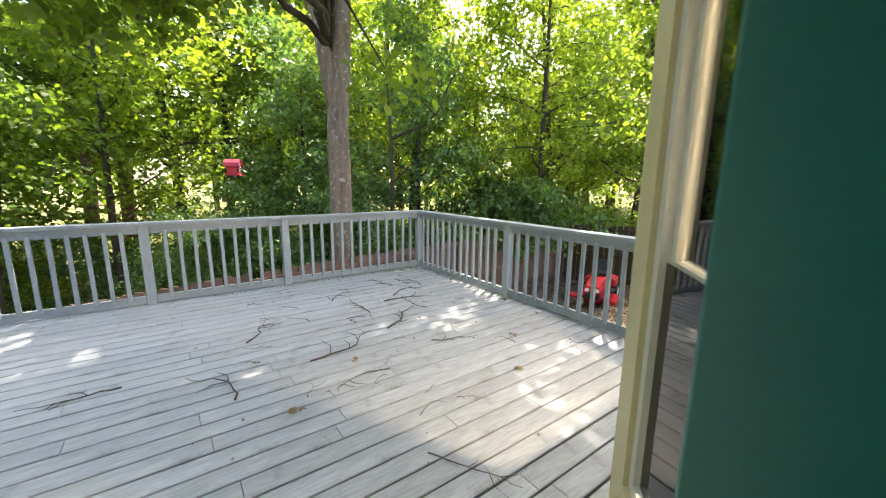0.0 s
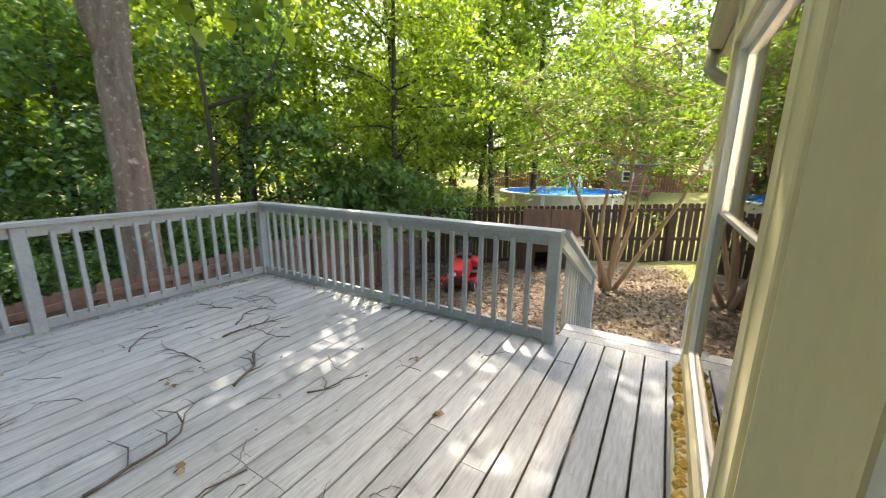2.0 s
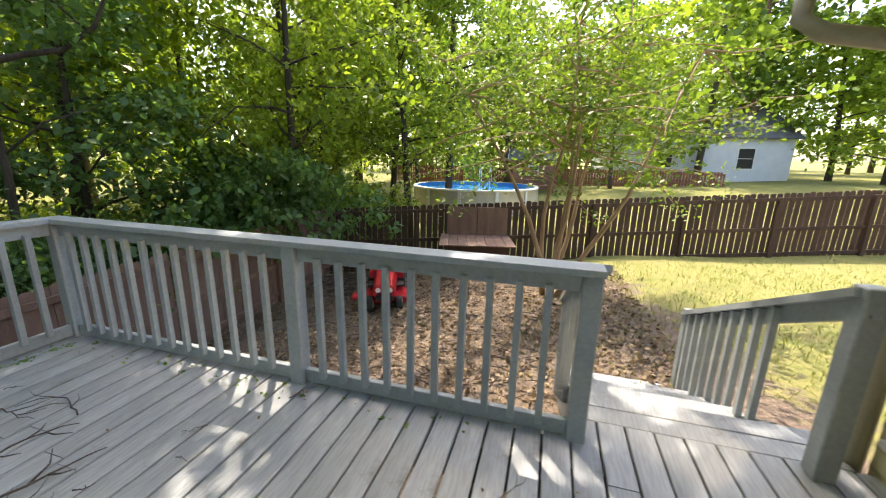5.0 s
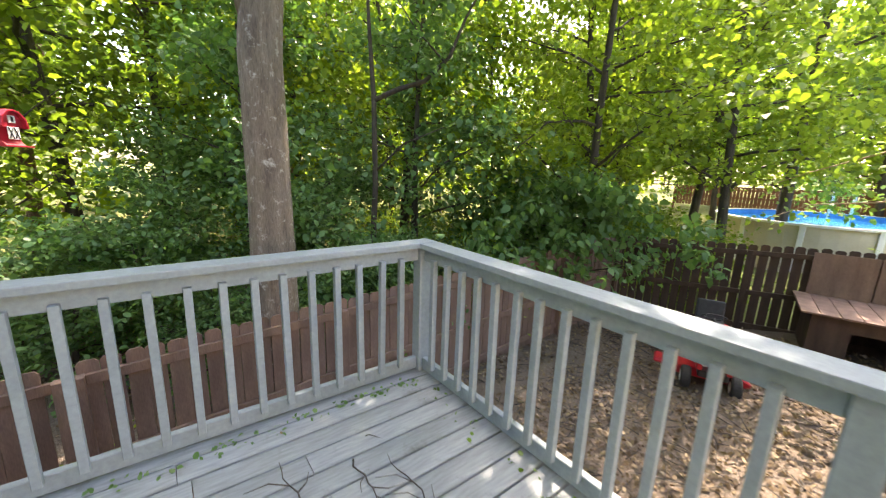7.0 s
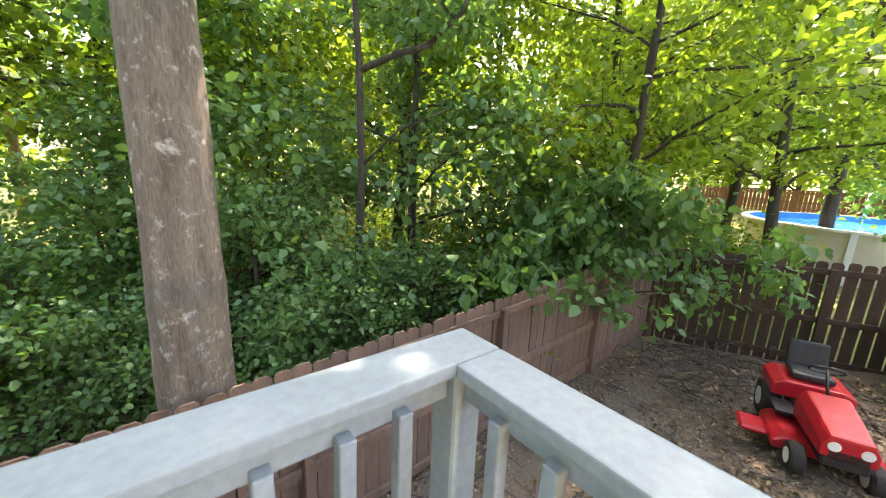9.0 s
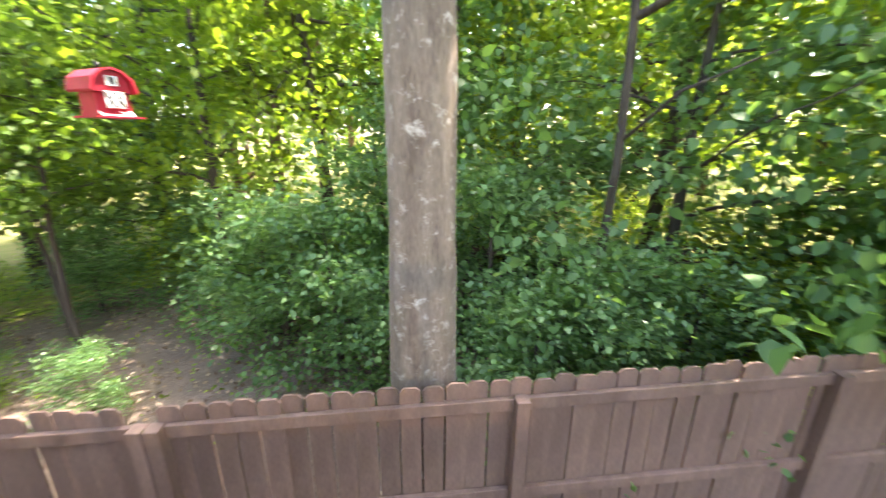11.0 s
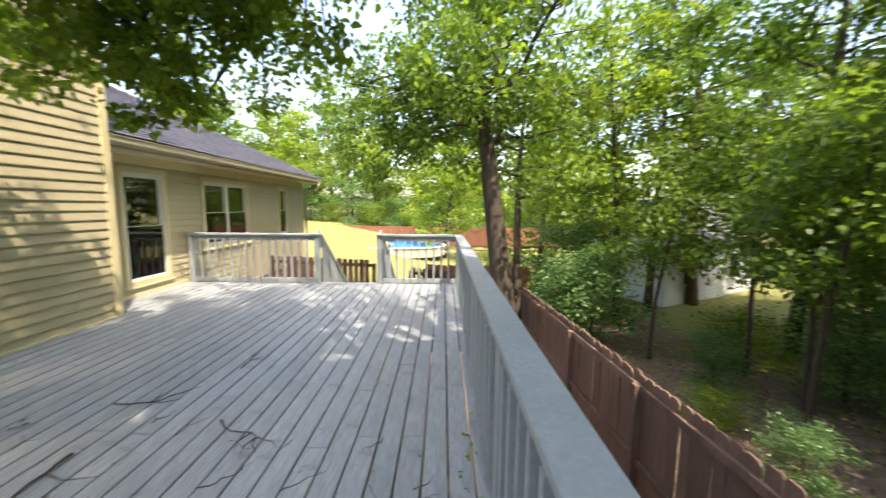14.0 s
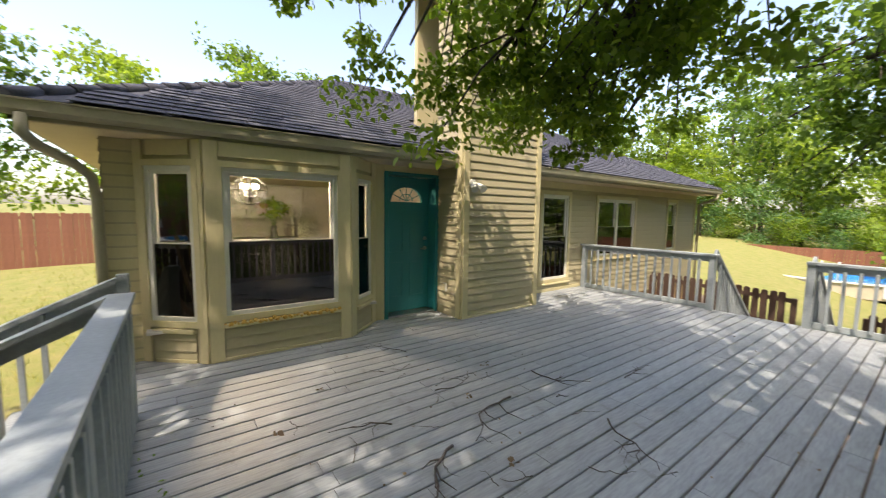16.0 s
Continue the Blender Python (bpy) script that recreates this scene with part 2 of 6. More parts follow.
def bx(bm, x0, x1, y0, y1, z0, z1, m=None):
    """A box in a bmesh."""
    vs = [bm.verts.new(v) for v in ((x0, y0, z0), (x1, y0, z0), (x1, y1, z0), (x0, y1, z0), (x0, y0, z1), (x1, y0, z1), (x1, y1, z1), (x0, y1, z1))]
    if m:
        for v in vs:
            v.co = m @ v.co
    for f in ((0, 3, 2, 1), (4, 5, 6, 7), (0, 1, 5, 4), (1, 2, 6, 5), (2, 3, 7, 6), (3, 0, 4, 7)):
        bm.faces.new([vs[i] for i in f])
    return vs


def prism(bm, profile, axis0, axis1, m=None):
    """A profile of (a, b) pairs in the yz plane, run along x from axis0 to axis1."""
    lo = [bm.verts.new((axis0, a, b)) for a, b in profile]
    hi = [bm.verts.new((axis1, a, b)) for a, b in profile]
    n = len(profile)
    fs = [bm.faces.new(lo[::-1]), bm.faces.new(hi)]
    fs += [bm.faces.new((lo[i], lo[(i + 1) % n], hi[(i + 1) % n], hi[i])) for i in range(n)]
    if m:
        for v in lo + hi:
            v.co = m @ v.co
    bmesh.ops.recalc_face_normals(bm, faces=fs)


def tube(bm, points, radii, sides=8, cap=True):
    """A round tapering tube along points."""
    rings = []
    for i, q in enumerate(points):
        q = Vector(q)
        d = (Vector(points[min(i + 1, len(points) - 1)]) - Vector(points[max(i - 1, 0)])).normalized()
        a = d.cross(Vector((0.31, 0.87, 0.38))).normalized()
        b = d.cross(a)
        r = radii[i] if hasattr(radii, "__len__") else radii
        rings.append([bm.verts.new(q + (a * math.cos(2 * math.pi * k / sides) + b * math.sin(2 * math.pi * k / sides)) * r) for k in range(sides)])
    for u, v in zip(rings, rings[1:]):
        for k in range(sides):
            f = bm.faces.new((u[k], u[(k + 1) % sides], v[(k + 1) % sides], v[k]))
            f.smooth = True
    if cap:
        bm.faces.new(rings[0][::-1])
        bm.faces.new(rings[-1])


def disc(bm, c, r, h, axis="z", sides=24, r2=None):
    """A cylinder with its middle at c, along an axis."""
    m = {"z": Matrix(), "x": Matrix.Rotation(radians(90), 4, "Y"), "y": Matrix.Rotation(radians(90), 4, "X")}[axis]
    bmesh.ops.create_cone(bm, cap_ends=True, segments=sides, radius1=r, radius2=r if r2 is None else r2, depth=h, matrix=Matrix.Translation(c) @ m)


def bevel(bm, w=0.005, seg=1):
    bmesh.ops.bevel(bm, geom=list(bm.edges), offset=w, segments=seg, affect="EDGES", profile=0.6)


def mesh_of(bm, name, material):
    me = bpy.data.meshes.new(name)
    bm.to_mesh(me)
    bm.free()
    if material:
        me.materials.append(material)
    return me


def part(name, bm, material, parent=None, label="", m=None):
    """Links a bmesh (or a mesh) as one object under a thing or a part."""
    me = bm if isinstance(bm, bpy.types.Mesh) else mesh_of(bm, name, material)
    ob = new(name, me)
    ob.parent = parent
    if m is not None:
        ob.matrix_basis = m
    return tagged(ob, label)


def empty(name, label="", category="", group="", kind="", m=None):
    ob = new(name)
    ob.empty_display_size = 0.1
    if m is not None:
        ob.matrix_basis = m
    return tagged(ob, label, category, group, kind)


def box_part(name, x0, x1, y0, y1, z0, z1, material, parent=None, label="", bev=0.004, m=None):
    bm = bmesh.new()
    bx(bm, x0, x1, y0, y1, z0, z1, m)
    if bev:
        bevel(bm, bev)
    return part(name, bm, material, parent, label)


def pydata_mesh(name, verts, faces_n, material, smooth=False):
    """A mesh from numpy vertices (n, k, 3), each row one face of k corners."""
    n, k = verts.shape[0], verts.shape[1]
    me = bpy.data.meshes.new(name)
    me.vertices.add(n * k)
    me.vertices.foreach_set("co", verts.reshape(-1).astype(np.float32))
    me.loops.add(n * k)
    me.loops.foreach_set("vertex_index", np.arange(n * k, dtype=np.int32))
    me.polygons.add(n)
    me.polygons.foreach_set("loop_start", np.arange(0, n * k, k, dtype=np.int32))
    me.polygons.foreach_set("loop_total", np.full(n, k, dtype=np.int32))
    me.update(calc_edges=True)
    if material:
        me.materials.append(material)
    return me


def leaf_mesh(name, centres, size, rng, material, droop=0.4, corners=6):
    """Leaves of six corners, one at each centre, with a random turn and a hanging tip."""
    n = len(centres)
    outline = np.array([(0, 0, 0), (0.30, 0.34, 0.07), (0.72, 0.26, 0.05), (1.0, 0.0, -0.12), (0.72, -0.26, 0.05), (0.30, -0.34, 0.07)])
    if corners == 4:
        outline = np.array([(0, 0, 0), (0.45, 0.36, 0.06), (1.0, 0.0, -0.1), (0.45, -0.36, 0.06)])
    yaw = rng.uniform(0, 2 * math.pi, n)
    pitch = rng.normal(-droop, 0.5, n)
    roll = rng.normal(0, 0.6, n)
    s = size * rng.uniform(0.6, 1.3, n)
    cy, sy, cp, sp, cr, sr = np.cos(yaw), np.sin(yaw), np.cos(pitch), np.sin(pitch), np.cos(roll), np.sin(roll)
    ax = np.stack([cy * cp, sy * cp, sp], 1)
    side = np.stack([-sy, cy, np.zeros(n)], 1)
    up = np.cross(ax, side)
    ay = side * cr[:, None] + up * sr[:, None]
    az = np.cross(ax, ay)
    v = centres[:, None, :] + s[:, None, None] * (outline[None, :, 0:1] * ax[:, None] + outline[None, :, 1:2] * ay[:, None] + outline[None, :, 2:3] * az[:, None])
    return pydata_mesh(name, v, 6, material)


def blob_points(rng, centres, radii, per, shell=0.5):
    """Points scattered in flattened balls, thicker towards their rims."""
    out = []
    for c, r in zip(centres, radii):
        d = rng.normal(0, 1, (per, 3))
        d /= np.linalg.norm(d, axis=1)[:, None]
        q = d * (rng.uniform(0, 1, per) ** shell)[:, None] * r * np.array((1, 1, 0.6))
        out.append(np.array(c) + q)
    return np.concatenate(out)


def ground_z(x, y):
    """Height of the ground below the deck's boards."""
    z = -0.78 - 0.185 * max(min(y, 6.5) - 1.2, -1.0) if y > 0.2 else -0.595 - 0.03 * max(y, -14)
    if x < 3.5:
        z += 0.075 * (max(x, -11) - 3.5) * min(1.0, max(0.0, (y + 6) / 8))
    if x > 5:
        z -= 0.06 * (min(x, 13) - 5) * min(1.0, max(0.0, (4 - y) / 3))
    if x > 13:
        z += 0.07 * (min(x, 26) - 13)
    far = math.hypot(x, y)
    if far > 24:
        z += 0.02 * (far - 24)
    return z + 0.05 * noise.noise(Vector((x * 0.35, y * 0.35, 0))) + 0.02 * noise.noise(Vector((x * 1.3, y * 1.3, 4)))


# ---- ground ----


def build_ground():
    ticks = sorted(set([-160, -110, -80, -60, -48, -40, -34, -30] + [round(-26 + 0.8 * i, 2) for i in range(0, 69)] + [30, 34, 40, 48, 60, 80, 110, 160]))
    n = len(ticks)
    verts = [(x, y, ground_z(x, y)) for y in ticks for x in ticks]
    faces = [(j * n + i, j * n + i + 1, (j + 1) * n + i + 1, (j + 1) * n + i) for j in range(n - 1) for i in range(n - 1)]
    me = bpy.data.meshes.new("ground")
    me.from_pydata(verts, [], faces)
    me.polygons.foreach_set("use_smooth", [True] * len(me.polygons))
    at = me.attributes.new("grass", "FLOAT", "POINT")
    val = []
    for x, y, z in verts:
        g = 0.0
        if y < 1.2 and x > 4:
            g = min(1.0, (1.2 - y) / 3 + (x - 7) / 14)
        if x > 11.5 or x < -13:
            g = 1.0
        if y > 7 and x > 8:
            g = max(g, min(1.0, (x - 8) / 3))
        if y > 14 or (y > 12 and x < -5):
            g = max(g, min(1.0, (y - 11) / 4))
        if y < -6:
            g = 1.0
        val.append(g)
    at.data.foreach_set("value", val)
    me.materials.append(GROUND)
    tagged(new("ground", me), "sloping back yard of leaf litter, bare earth and thin grass", "ground", kind="structure")


build_ground()

# ---- the deck ----
DX0, DX1, DY1 = -4.2, 3.32, 5.25      # edges of the deck
PITCH = 0.143


def nudge(seed):
    return random.Random(seed).uniform(-1, 1)


deck = empty("deck_floor", "raised deck of grey-blue painted boards, weathered, strewn with twigs", "deck", kind="structure")


def plank(x0, x1, y0, y1, z, parent=deck):
    bm = bmesh.new()
    w = y1 - y0
    prism(bm, [(-w / 2, 0), (-w / 2, -0.006), (-w / 2 + 0.001, -0.026), (w / 2 - 0.001, -0.026), (w / 2, -0.006), (w / 2, 0), (w / 2 - 0.005, 0.003), (-w / 2 + 0.005, 0.003)], -(x1 - x0) / 2, (x1 - x0) / 2)
    part("plank", bm, DECK, parent, m=pose((x0 + x1) / 2, (y0 + y1) / 2, z + 0.0015 * nudge(x0 * 7 + y0), 0.15 * nudge(y0 + x1), 0, 0.03 * nudge(x1 - y0)))


rows_n = int((DY1 - 0.02) / PITCH)
rnd = random.Random(5)
for i in range(rows_n + 1):
    y0 = 0.055 + i * PITCH
    y1 = min(y0 + PITCH - 0.012, DY1)
    right_end = 3.42 if y0 < 1.45 else DX1
    cuts = [DX0, DX0 + rnd.choice((1.2, 2.4, 1.8)) + rnd.uniform(-.1, .1)]
    while cuts[-1] < right_end - 2.6:
        cuts.append(cuts[-1] + rnd.choice((1.2, 1.8, 2.4)) + rnd.uniform(-.05, .05))
    if right_end - cuts[-1] < 0.4:
        cuts.pop()
    cuts.append(right_end)
    for a, b in zip(cuts, cuts[1:]):
        plank(a + 0.002, b - 0.002, y0, y1, -0.003)
# the boards that run across at the head of the garden steps
for a in (3.427, 3.572):
    bm = bmesh.new()
    bx(bm, -0.069, 0.069, -0.62, 0.62, -0.03, 0.0)
    bevel(bm, 0.004)
    part("plank", bm, DECK, deck, m=pose(a + 0.07, 0.80, -0.003))

# beams and posts below
bm = bmesh.new()
bx(bm, DX0 + 0.02, DX1 - 0.02, DY1 - 0.06, DY1 - 0.02, -0.27, -0.032)
bx(bm, DX1 - 0.05, DX1 - 0.01, 1.5, DY1 - 0.06, -0.27, -0.032)
bx(bm, DX0 + 0.02, DX0 + 0.06, 0.05, DY1 - 0.06, -0.27, -0.032)
bx(bm, DX1 + 0.32, DX1 + 0.36, 0.2, 1.42, -0.22, -0.034)
part("rim_joist", bm, DECK, deck)
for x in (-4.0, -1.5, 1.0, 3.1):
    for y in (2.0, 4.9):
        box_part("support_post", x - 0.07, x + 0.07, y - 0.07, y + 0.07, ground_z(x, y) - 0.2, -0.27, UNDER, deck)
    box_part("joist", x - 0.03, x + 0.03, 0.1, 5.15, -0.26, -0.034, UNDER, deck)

# ---- railings ----
RAIL_H = 0.925


def rail_post(parent, x, y, z0, z1, w=0.092):
    bm = bmesh.new()
    bx(bm, -w / 2, w / 2, -w / 2, w / 2, 0, z1 - z0)
    bevel(bm, 0.006)
    part("post", bm, RAILP, parent, m=pose(x, y, z0, 0, 0, 0.4 * nudge(x + y)))


def baluster_mesh(h):
    bm = bmesh.new()
    bx(bm, -0.018, 0.018, -0.018, 0.018, 0, h)
    bevel(bm, 0.003)
    return mesh_of(bm, "baluster", RAILP)


FLAT_BAL = baluster_mesh(0.76)


def railing(a, b, posts, inward, label, step=0.138, base=-0.27, butt=False):
    """A level railing from a to b: posts at the given distances, a cap, a rail above and below, balusters between."""
    a, b = Vector(a), Vector(b)
    L = (b - a).length
    d = (b - a) / L
    m = Matrix.Translation((a.x, a.y, 0)) @ Matrix.Rotation(math.atan2(d.y, d.x), 4, "Z")
    r = empty("deck_railing", label, "railing", "railings round the deck", m=m)
    for s in (posts[1:] if butt else posts):
        bm = bmesh.new()
        bx(bm, -0.046, 0.046, -0.046, 0.046, base, RAIL_H - 0.036)
        bevel(bm, 0.006)
        part("post", bm, RAILP, r, m=pose(s, 0, 0, 0, 0, 0.5 * nudge(s)))
    cap0, cap1 = (0.074 if butt else -0.073), L + (0.05 if butt else 0.073)
    bm = bmesh.new()
    bx(bm, cap0, cap1, -0.072, 0.072, RAIL_H - 0.036, RAIL_H)
    bevel(bm, 0.006, 2)
    part("cap_rail", bm, RAILP, r)
    off = 0.0
    for s, e in zip(posts, posts[1:]):
        x0, x1 = s + 0.047, e - 0.047
        box_part("top_rail", x0, x1, off - 0.019, off + 0.019, RAIL_H - 0.126, RAIL_H - 0.037, RAILP, r)
        box_part("bottom_rail", x0, x1, off - 0.019, off + 0.019, 0.012, 0.098, RAILP, r)
        k = max(1, round((x1 - x0) / step) - 1)
        for i in range(k):
            q = x0 + (x1 - x0) * (i + 1) / (k + 1)
            part("baluster", FLAT_BAL, None, r, m=pose(q, inward * 0.037, 0.07, 0.4 * nudge(q * 3 + L), 0.5 * nudge(q + L * 5), 2 * nudge(q)))
    return r


RX, RY, LX = 3.26, 5.16, -4.12
railing((RX, RY), (RX, 1.46), [0, 2.04, 3.70], -1, "grey-blue painted wooden railing between yard and deck", butt=True)
railing((LX, RY), (RX, RY), [0, 1.95, 3.83, 5.29, 7.38], -1, "long grey-blue painted wooden railing facing the wood")
railing((LX, RY), (LX, 3.70), [0, 1.46], 1, "short grey-blue railing beside the far steps", butt=True)
railing((LX, 2.54), (LX, 0.22), [0, 2.32], 1, "grey-blue railing between far steps and house wall")


def flight(x0, y0, y1, sign, drop, run, name, label, xr=None):
    """Steps that lead down from the deck's edge along x, with two sloping hand rails."""
    st = empty(name, label, "stairs", "steps down from the deck")
    n = max(2, round(drop / 0.18))
    for i in range(1, n):
        xa = x0 + sign * run * (i - 1) / (n - 1)
        xb = x0 + sign * (run * i / (n - 1) + 0.02)
        z = -drop * i / n
        box_part("tread", min(xa, xb), max(xa, xb), y0, y1, z - 0.035, z, DECK, st)
        box_part("riser", min(xa, xa + sign * 0.02), max(xa, xa + sign * 0.02), y0 + 0.04, y1 - 0.04, z, z + drop / n - 0.036, RAILP, st, bev=0.002)
    for y in (y0 + 0.02, y1 - 0.02):
        bm = bmesh.new()
        xs = sorted((x0, x0 + sign * run))
        zz = (-0.04, -drop - 0.04) if sign > 0 else (-drop - 0.04, -0.04)
        f = [(xs[0], zz[0] - 0.26), (xs[1], zz[1] - 0.26 + 0.1), (xs[1], zz[1] + 0.04), (xs[0], zz[0] + 0.04)]
        lo = [bm.verts.new((u, y - 0.02, v)) for u, v in f]
        hi = [bm.verts.new((u, y + 0.02, v)) for u, v in f]
        bm.faces.new(lo), bm.faces.new(hi[::-1])
        for i in range(4):
            bm.faces.new((lo[i], hi[i], hi[(i + 1) % 4], lo[(i + 1) % 4]))
        bmesh.ops.recalc_face_normals(bm, faces=list(bm.faces))
        part("stringer", bm, RAILP, st)
        # sloping hand rail with its foot post and balusters
        xs0 = x0 if xr is None else xr
        xe = x0 + sign * run
        reach = abs(xe - xs0)
        zend = RAIL_H - drop + 0.03
        rail_post(st, xe, y, -drop - 0.1, zend)
        ang = math.atan2(zend - RAIL_H, sign * reach)
        ln = math.hypot(zend - RAIL_H, reach)
        m = Matrix.Translation((xs0 - sign * 0.03, y, RAIL_H - 0.02)) @ Matrix.Rotation(-ang if sign > 0 else math.pi - ang, 4, "Y")
        bm = bmesh.new()
        bx(bm, 0, ln + 0.06, -0.07, 0.07, -0.02, 0.016, m if sign > 0 else Matrix.Translation((xs0 - sign * 0.03, y, RAIL_H - 0.02)) @ Matrix.Rotation(-ang, 4, "Y"))
        part("hand_rail", bm, RAILP, st)
        bm = bmesh.new()
        bx(bm, 0, ln, -0.019, 0.019, -0.11, -0.021, Matrix.Translation((xs0 - sign * 0.03, y, RAIL_H - 0.02)) @ Matrix.Rotation(-ang, 4, "Y"))
        part("under_rail", bm, RAILP, st)
        k = max(3, round(run / 0.14))
        for i in range(1, k):
            q = i / k
            x = x0 + sign * run * q
            zt = RAIL_H + (zend - RAIL_H) * abs(x - xs0) / reach - 0.06
            bm = bmesh.new()
            bx(bm, -0.018, 0.018, -0.018, 0.018, 0, zt + drop * q + 0.12)
            part("baluster", bm, RAILP, st, m=pose(x, y + 0.037, -drop * q - 0.12, 0, 0, 1.5 * nudge(x)))
    return st


flight(3.72, 0.36, 1.46, 1, 0.84, 1.4, "garden_steps", "short flight of grey-blue painted wooden steps to the yard", 3.36)
g_far = -ground_z(-6.6, 3)
flight(-4.2, 2.52, 3.72, -1, g_far, 2.6, "far_steps", "steep flight of grey-blue wooden steps with sloping rails")
# post that carries the step rail beside the house
garden = bpy.data.objects["garden_steps"]
rail_post(garden, 3.34, 0.38, 0.0, RAIL_H)

# ---- the house ----
WALL_TOP, WALL_T = 2.175, 0.14


def on_wall(ax, ay, bx_, by):
    """The pose of a wall whose foot runs from a to b as seen from outside, left to right, with its face at y = 0 and the outside towards -y."""
    d = Vector((bx_ - ax, by - ay))
    return Matrix.Translation((ax, ay, 0)) @ Matrix.Rotation(math.atan2(d.y, d.x), 4, "Z"), d.length


def wall(name, a, b, z0, z1, holes, label, siding_from=None, siding_to=None, inset=0.0):
    """A wall with openings (x0, x1, z0, z1), clad in lapped boards, each a piece of its own."""
    m, L = on_wall(*a, *b)
    w = empty(name, label, "wall", kind="structure", m=m)
    bm = bmesh.new()
    xs = sorted({0, L, *(h[0] for h in holes), *(h[1] for h in holes)})
    for x0, x1 in zip(xs, xs[1:]):
        mid = (x0 + x1) / 2
        hs = sorted([h for h in holes if h[0] < mid < h[1]], key=lambda h: h[2])
        z = z0
        for h in hs:
            if h[2] > z + 0.01:
                bx(bm, x0, x1, 0.0, WALL_T, z, h[2])
            z = h[3]
        if z1 > z + 0.01:
            bx(bm, x0, x1, 0.0, WALL_T, z, z1)
    part("wall_core", bm, SIDING, w)
    lap = 0.113
    z = z0 if siding_from is None else siding_from
    top = z1 if siding_to is None else siding_to
    while z < top - 0.02:
        zt = min(z + lap, top)
        cuts = [(inset, L - inset)]
        for h in holes:
            if h[2] - 0.09 < zt - 0.02 and h[3] + 0.09 > z + 0.02:
                cuts = [s for c in cuts for s in ((c[0], min(c[1], h[0] - 0.09)), (max(c[0], h[1] + 0.09), c[1])) if s[1] - s[0] > 0.03]
        for c in cuts:
            bm = bmesh.new()
            prism(bm, [(0.0, 0), (-0.020, 0.0), (-0.021, 0.012), (-0.012, zt - z - 0.03), (-0.006, zt - z), (0, zt - z)], -(c[1] - c[0]) / 2, (c[1] - c[0]) / 2)
            part("clapboard", bm, SIDING, w, m=pose((c[0] + c[1]) / 2, 0, z, 0, 0.02 * nudge(z + L), 0))
        z = zt
    return w


def board(name, x0, x1, z0, z1, proud, material, parent, label=""):
    """A flat trim board on a wall's face."""
    return box_part(name, x0, x1, -proud, -0.001, z0, z1, material, parent, label, 0.004)


def sash_window(name, m, x0, x1, z0, z1, label, screen=True, split=0.5, casing=0.075, sill=True, columns=1):
    """A vinyl window with two sashes one above the other, a casing and a sill, in an opening of a wall with the pose m."""
    w = empty(name, label, "window", kind="structure", m=m)
    bm = bmesh.new()
    c = casing
    for q in ((x0 - c, x0, z0 - c, z1 + c), (x1, x1 + c, z0 - c, z1 + c), (x0, x1, z1, z1 + c), (x0, x1, z0 - c, z0)):
        bx(bm, q[0], q[1], -0.03, 0.0, q[2], q[3])
    part("casing", bm, TRIM, w, "pale yellow painted casing")
    f = 0.042
    wd = (x1 - x0) / columns
    for k in range(columns):
        u0, u1 = x0 + k * wd, x0 + (k + 1) * wd
        bm = bmesh.new()
        for q in ((u0, u0 + f, z0, z1), (u1 - f, u1, z0, z1), (u0 + f, u1 - f, z1 - f, z1), (u0 + f, u1 - f, z0, z0 + f)):
            bx(bm, q[0], q[1], -0.012, 0.07, q[2], q[3])
        part("window_frame", bm, VINYL, w, "off-white vinyl frame")
        zm = z0 + (z1 - z0) * split
        for nm, a, b, dep, mt in (("upper_sash", zm - 0.02, z1 - f, 0.018, GLASS), ("lower_sash", z0 + f, zm + 0.02, 0.034, GLASS)):
            bm = bmesh.new()
            s = 0.032
            for q in ((u0 + f, u0 + f + s, a, b), (u1 - f - s, u1 - f, a, b), (u0 + f + s, u1 - f - s, b - s, b), (u0 + f + s, u1 - f - s, a, a + s)):
                bx(bm, q[0], q[1], dep, dep + 0.03, q[2], q[3])
            sash = part(nm, bm, VINYL, w)
            bm = bmesh.new()
            bx(bm, u0 + f + s - 0.004, u1 - f - s + 0.004, dep + 0.012, dep + 0.016, a + s - 0.004, b - s + 0.004)
            pane = part("pane", bm, mt, sash)
            pane.visible_shadow = False
        if screen:
            bm = bmesh.new()
            bx(bm, u0 + f + 0.002, u1 - f - 0.002, 0.008, 0.0085, z0 + f, zm + 0.005)
            sc = part("insect_screen", bm, SCREEN, w, "dark insect screen")
            sc.visible_shadow = False
    if sill:
        box_part("window_sill", x0 - c - 0.02, x1 + c + 0.02, -0.05, -0.001, z0 - c - 0.03, z0 - c - 0.001, TRIM, w)
    return w


# main wall beside the chimney, seen from outside it runs from the house corner at the far end to the chimney
# outside is +y here, so walls run from high x to low x
def U(x, x_start):
    return x_start - x


W2 = [(U(-2.82, -1.9), U(-3.64, -1.9), 0.24, 1.92), (U(-4.70, -1.9), U(-6.32, -1.9), 0.62, 1.90), (U(-8.12, -1.9), U(-8.62, -1.9), 0.62, 1.92)]
w = wall("wall_bedrooms", (-1.9, 0.1), (-9.95, 0.1), -0.42, WALL_TOP, W2, "long wall of pale yellow lapped siding under the eave")
mw = w.matrix_basis.copy()
board("corner_board", 7.93, 8.05, -0.42, WALL_TOP, 0.028, TRIM, w)
board("skirt_board", 0.0, 2.2, 0.0, 0.06, 0.03, TRIM, w)
board("frieze_board", 0.0, 8.05, WALL_TOP - 0.13, WALL_TOP, 0.03, TRIM, w)
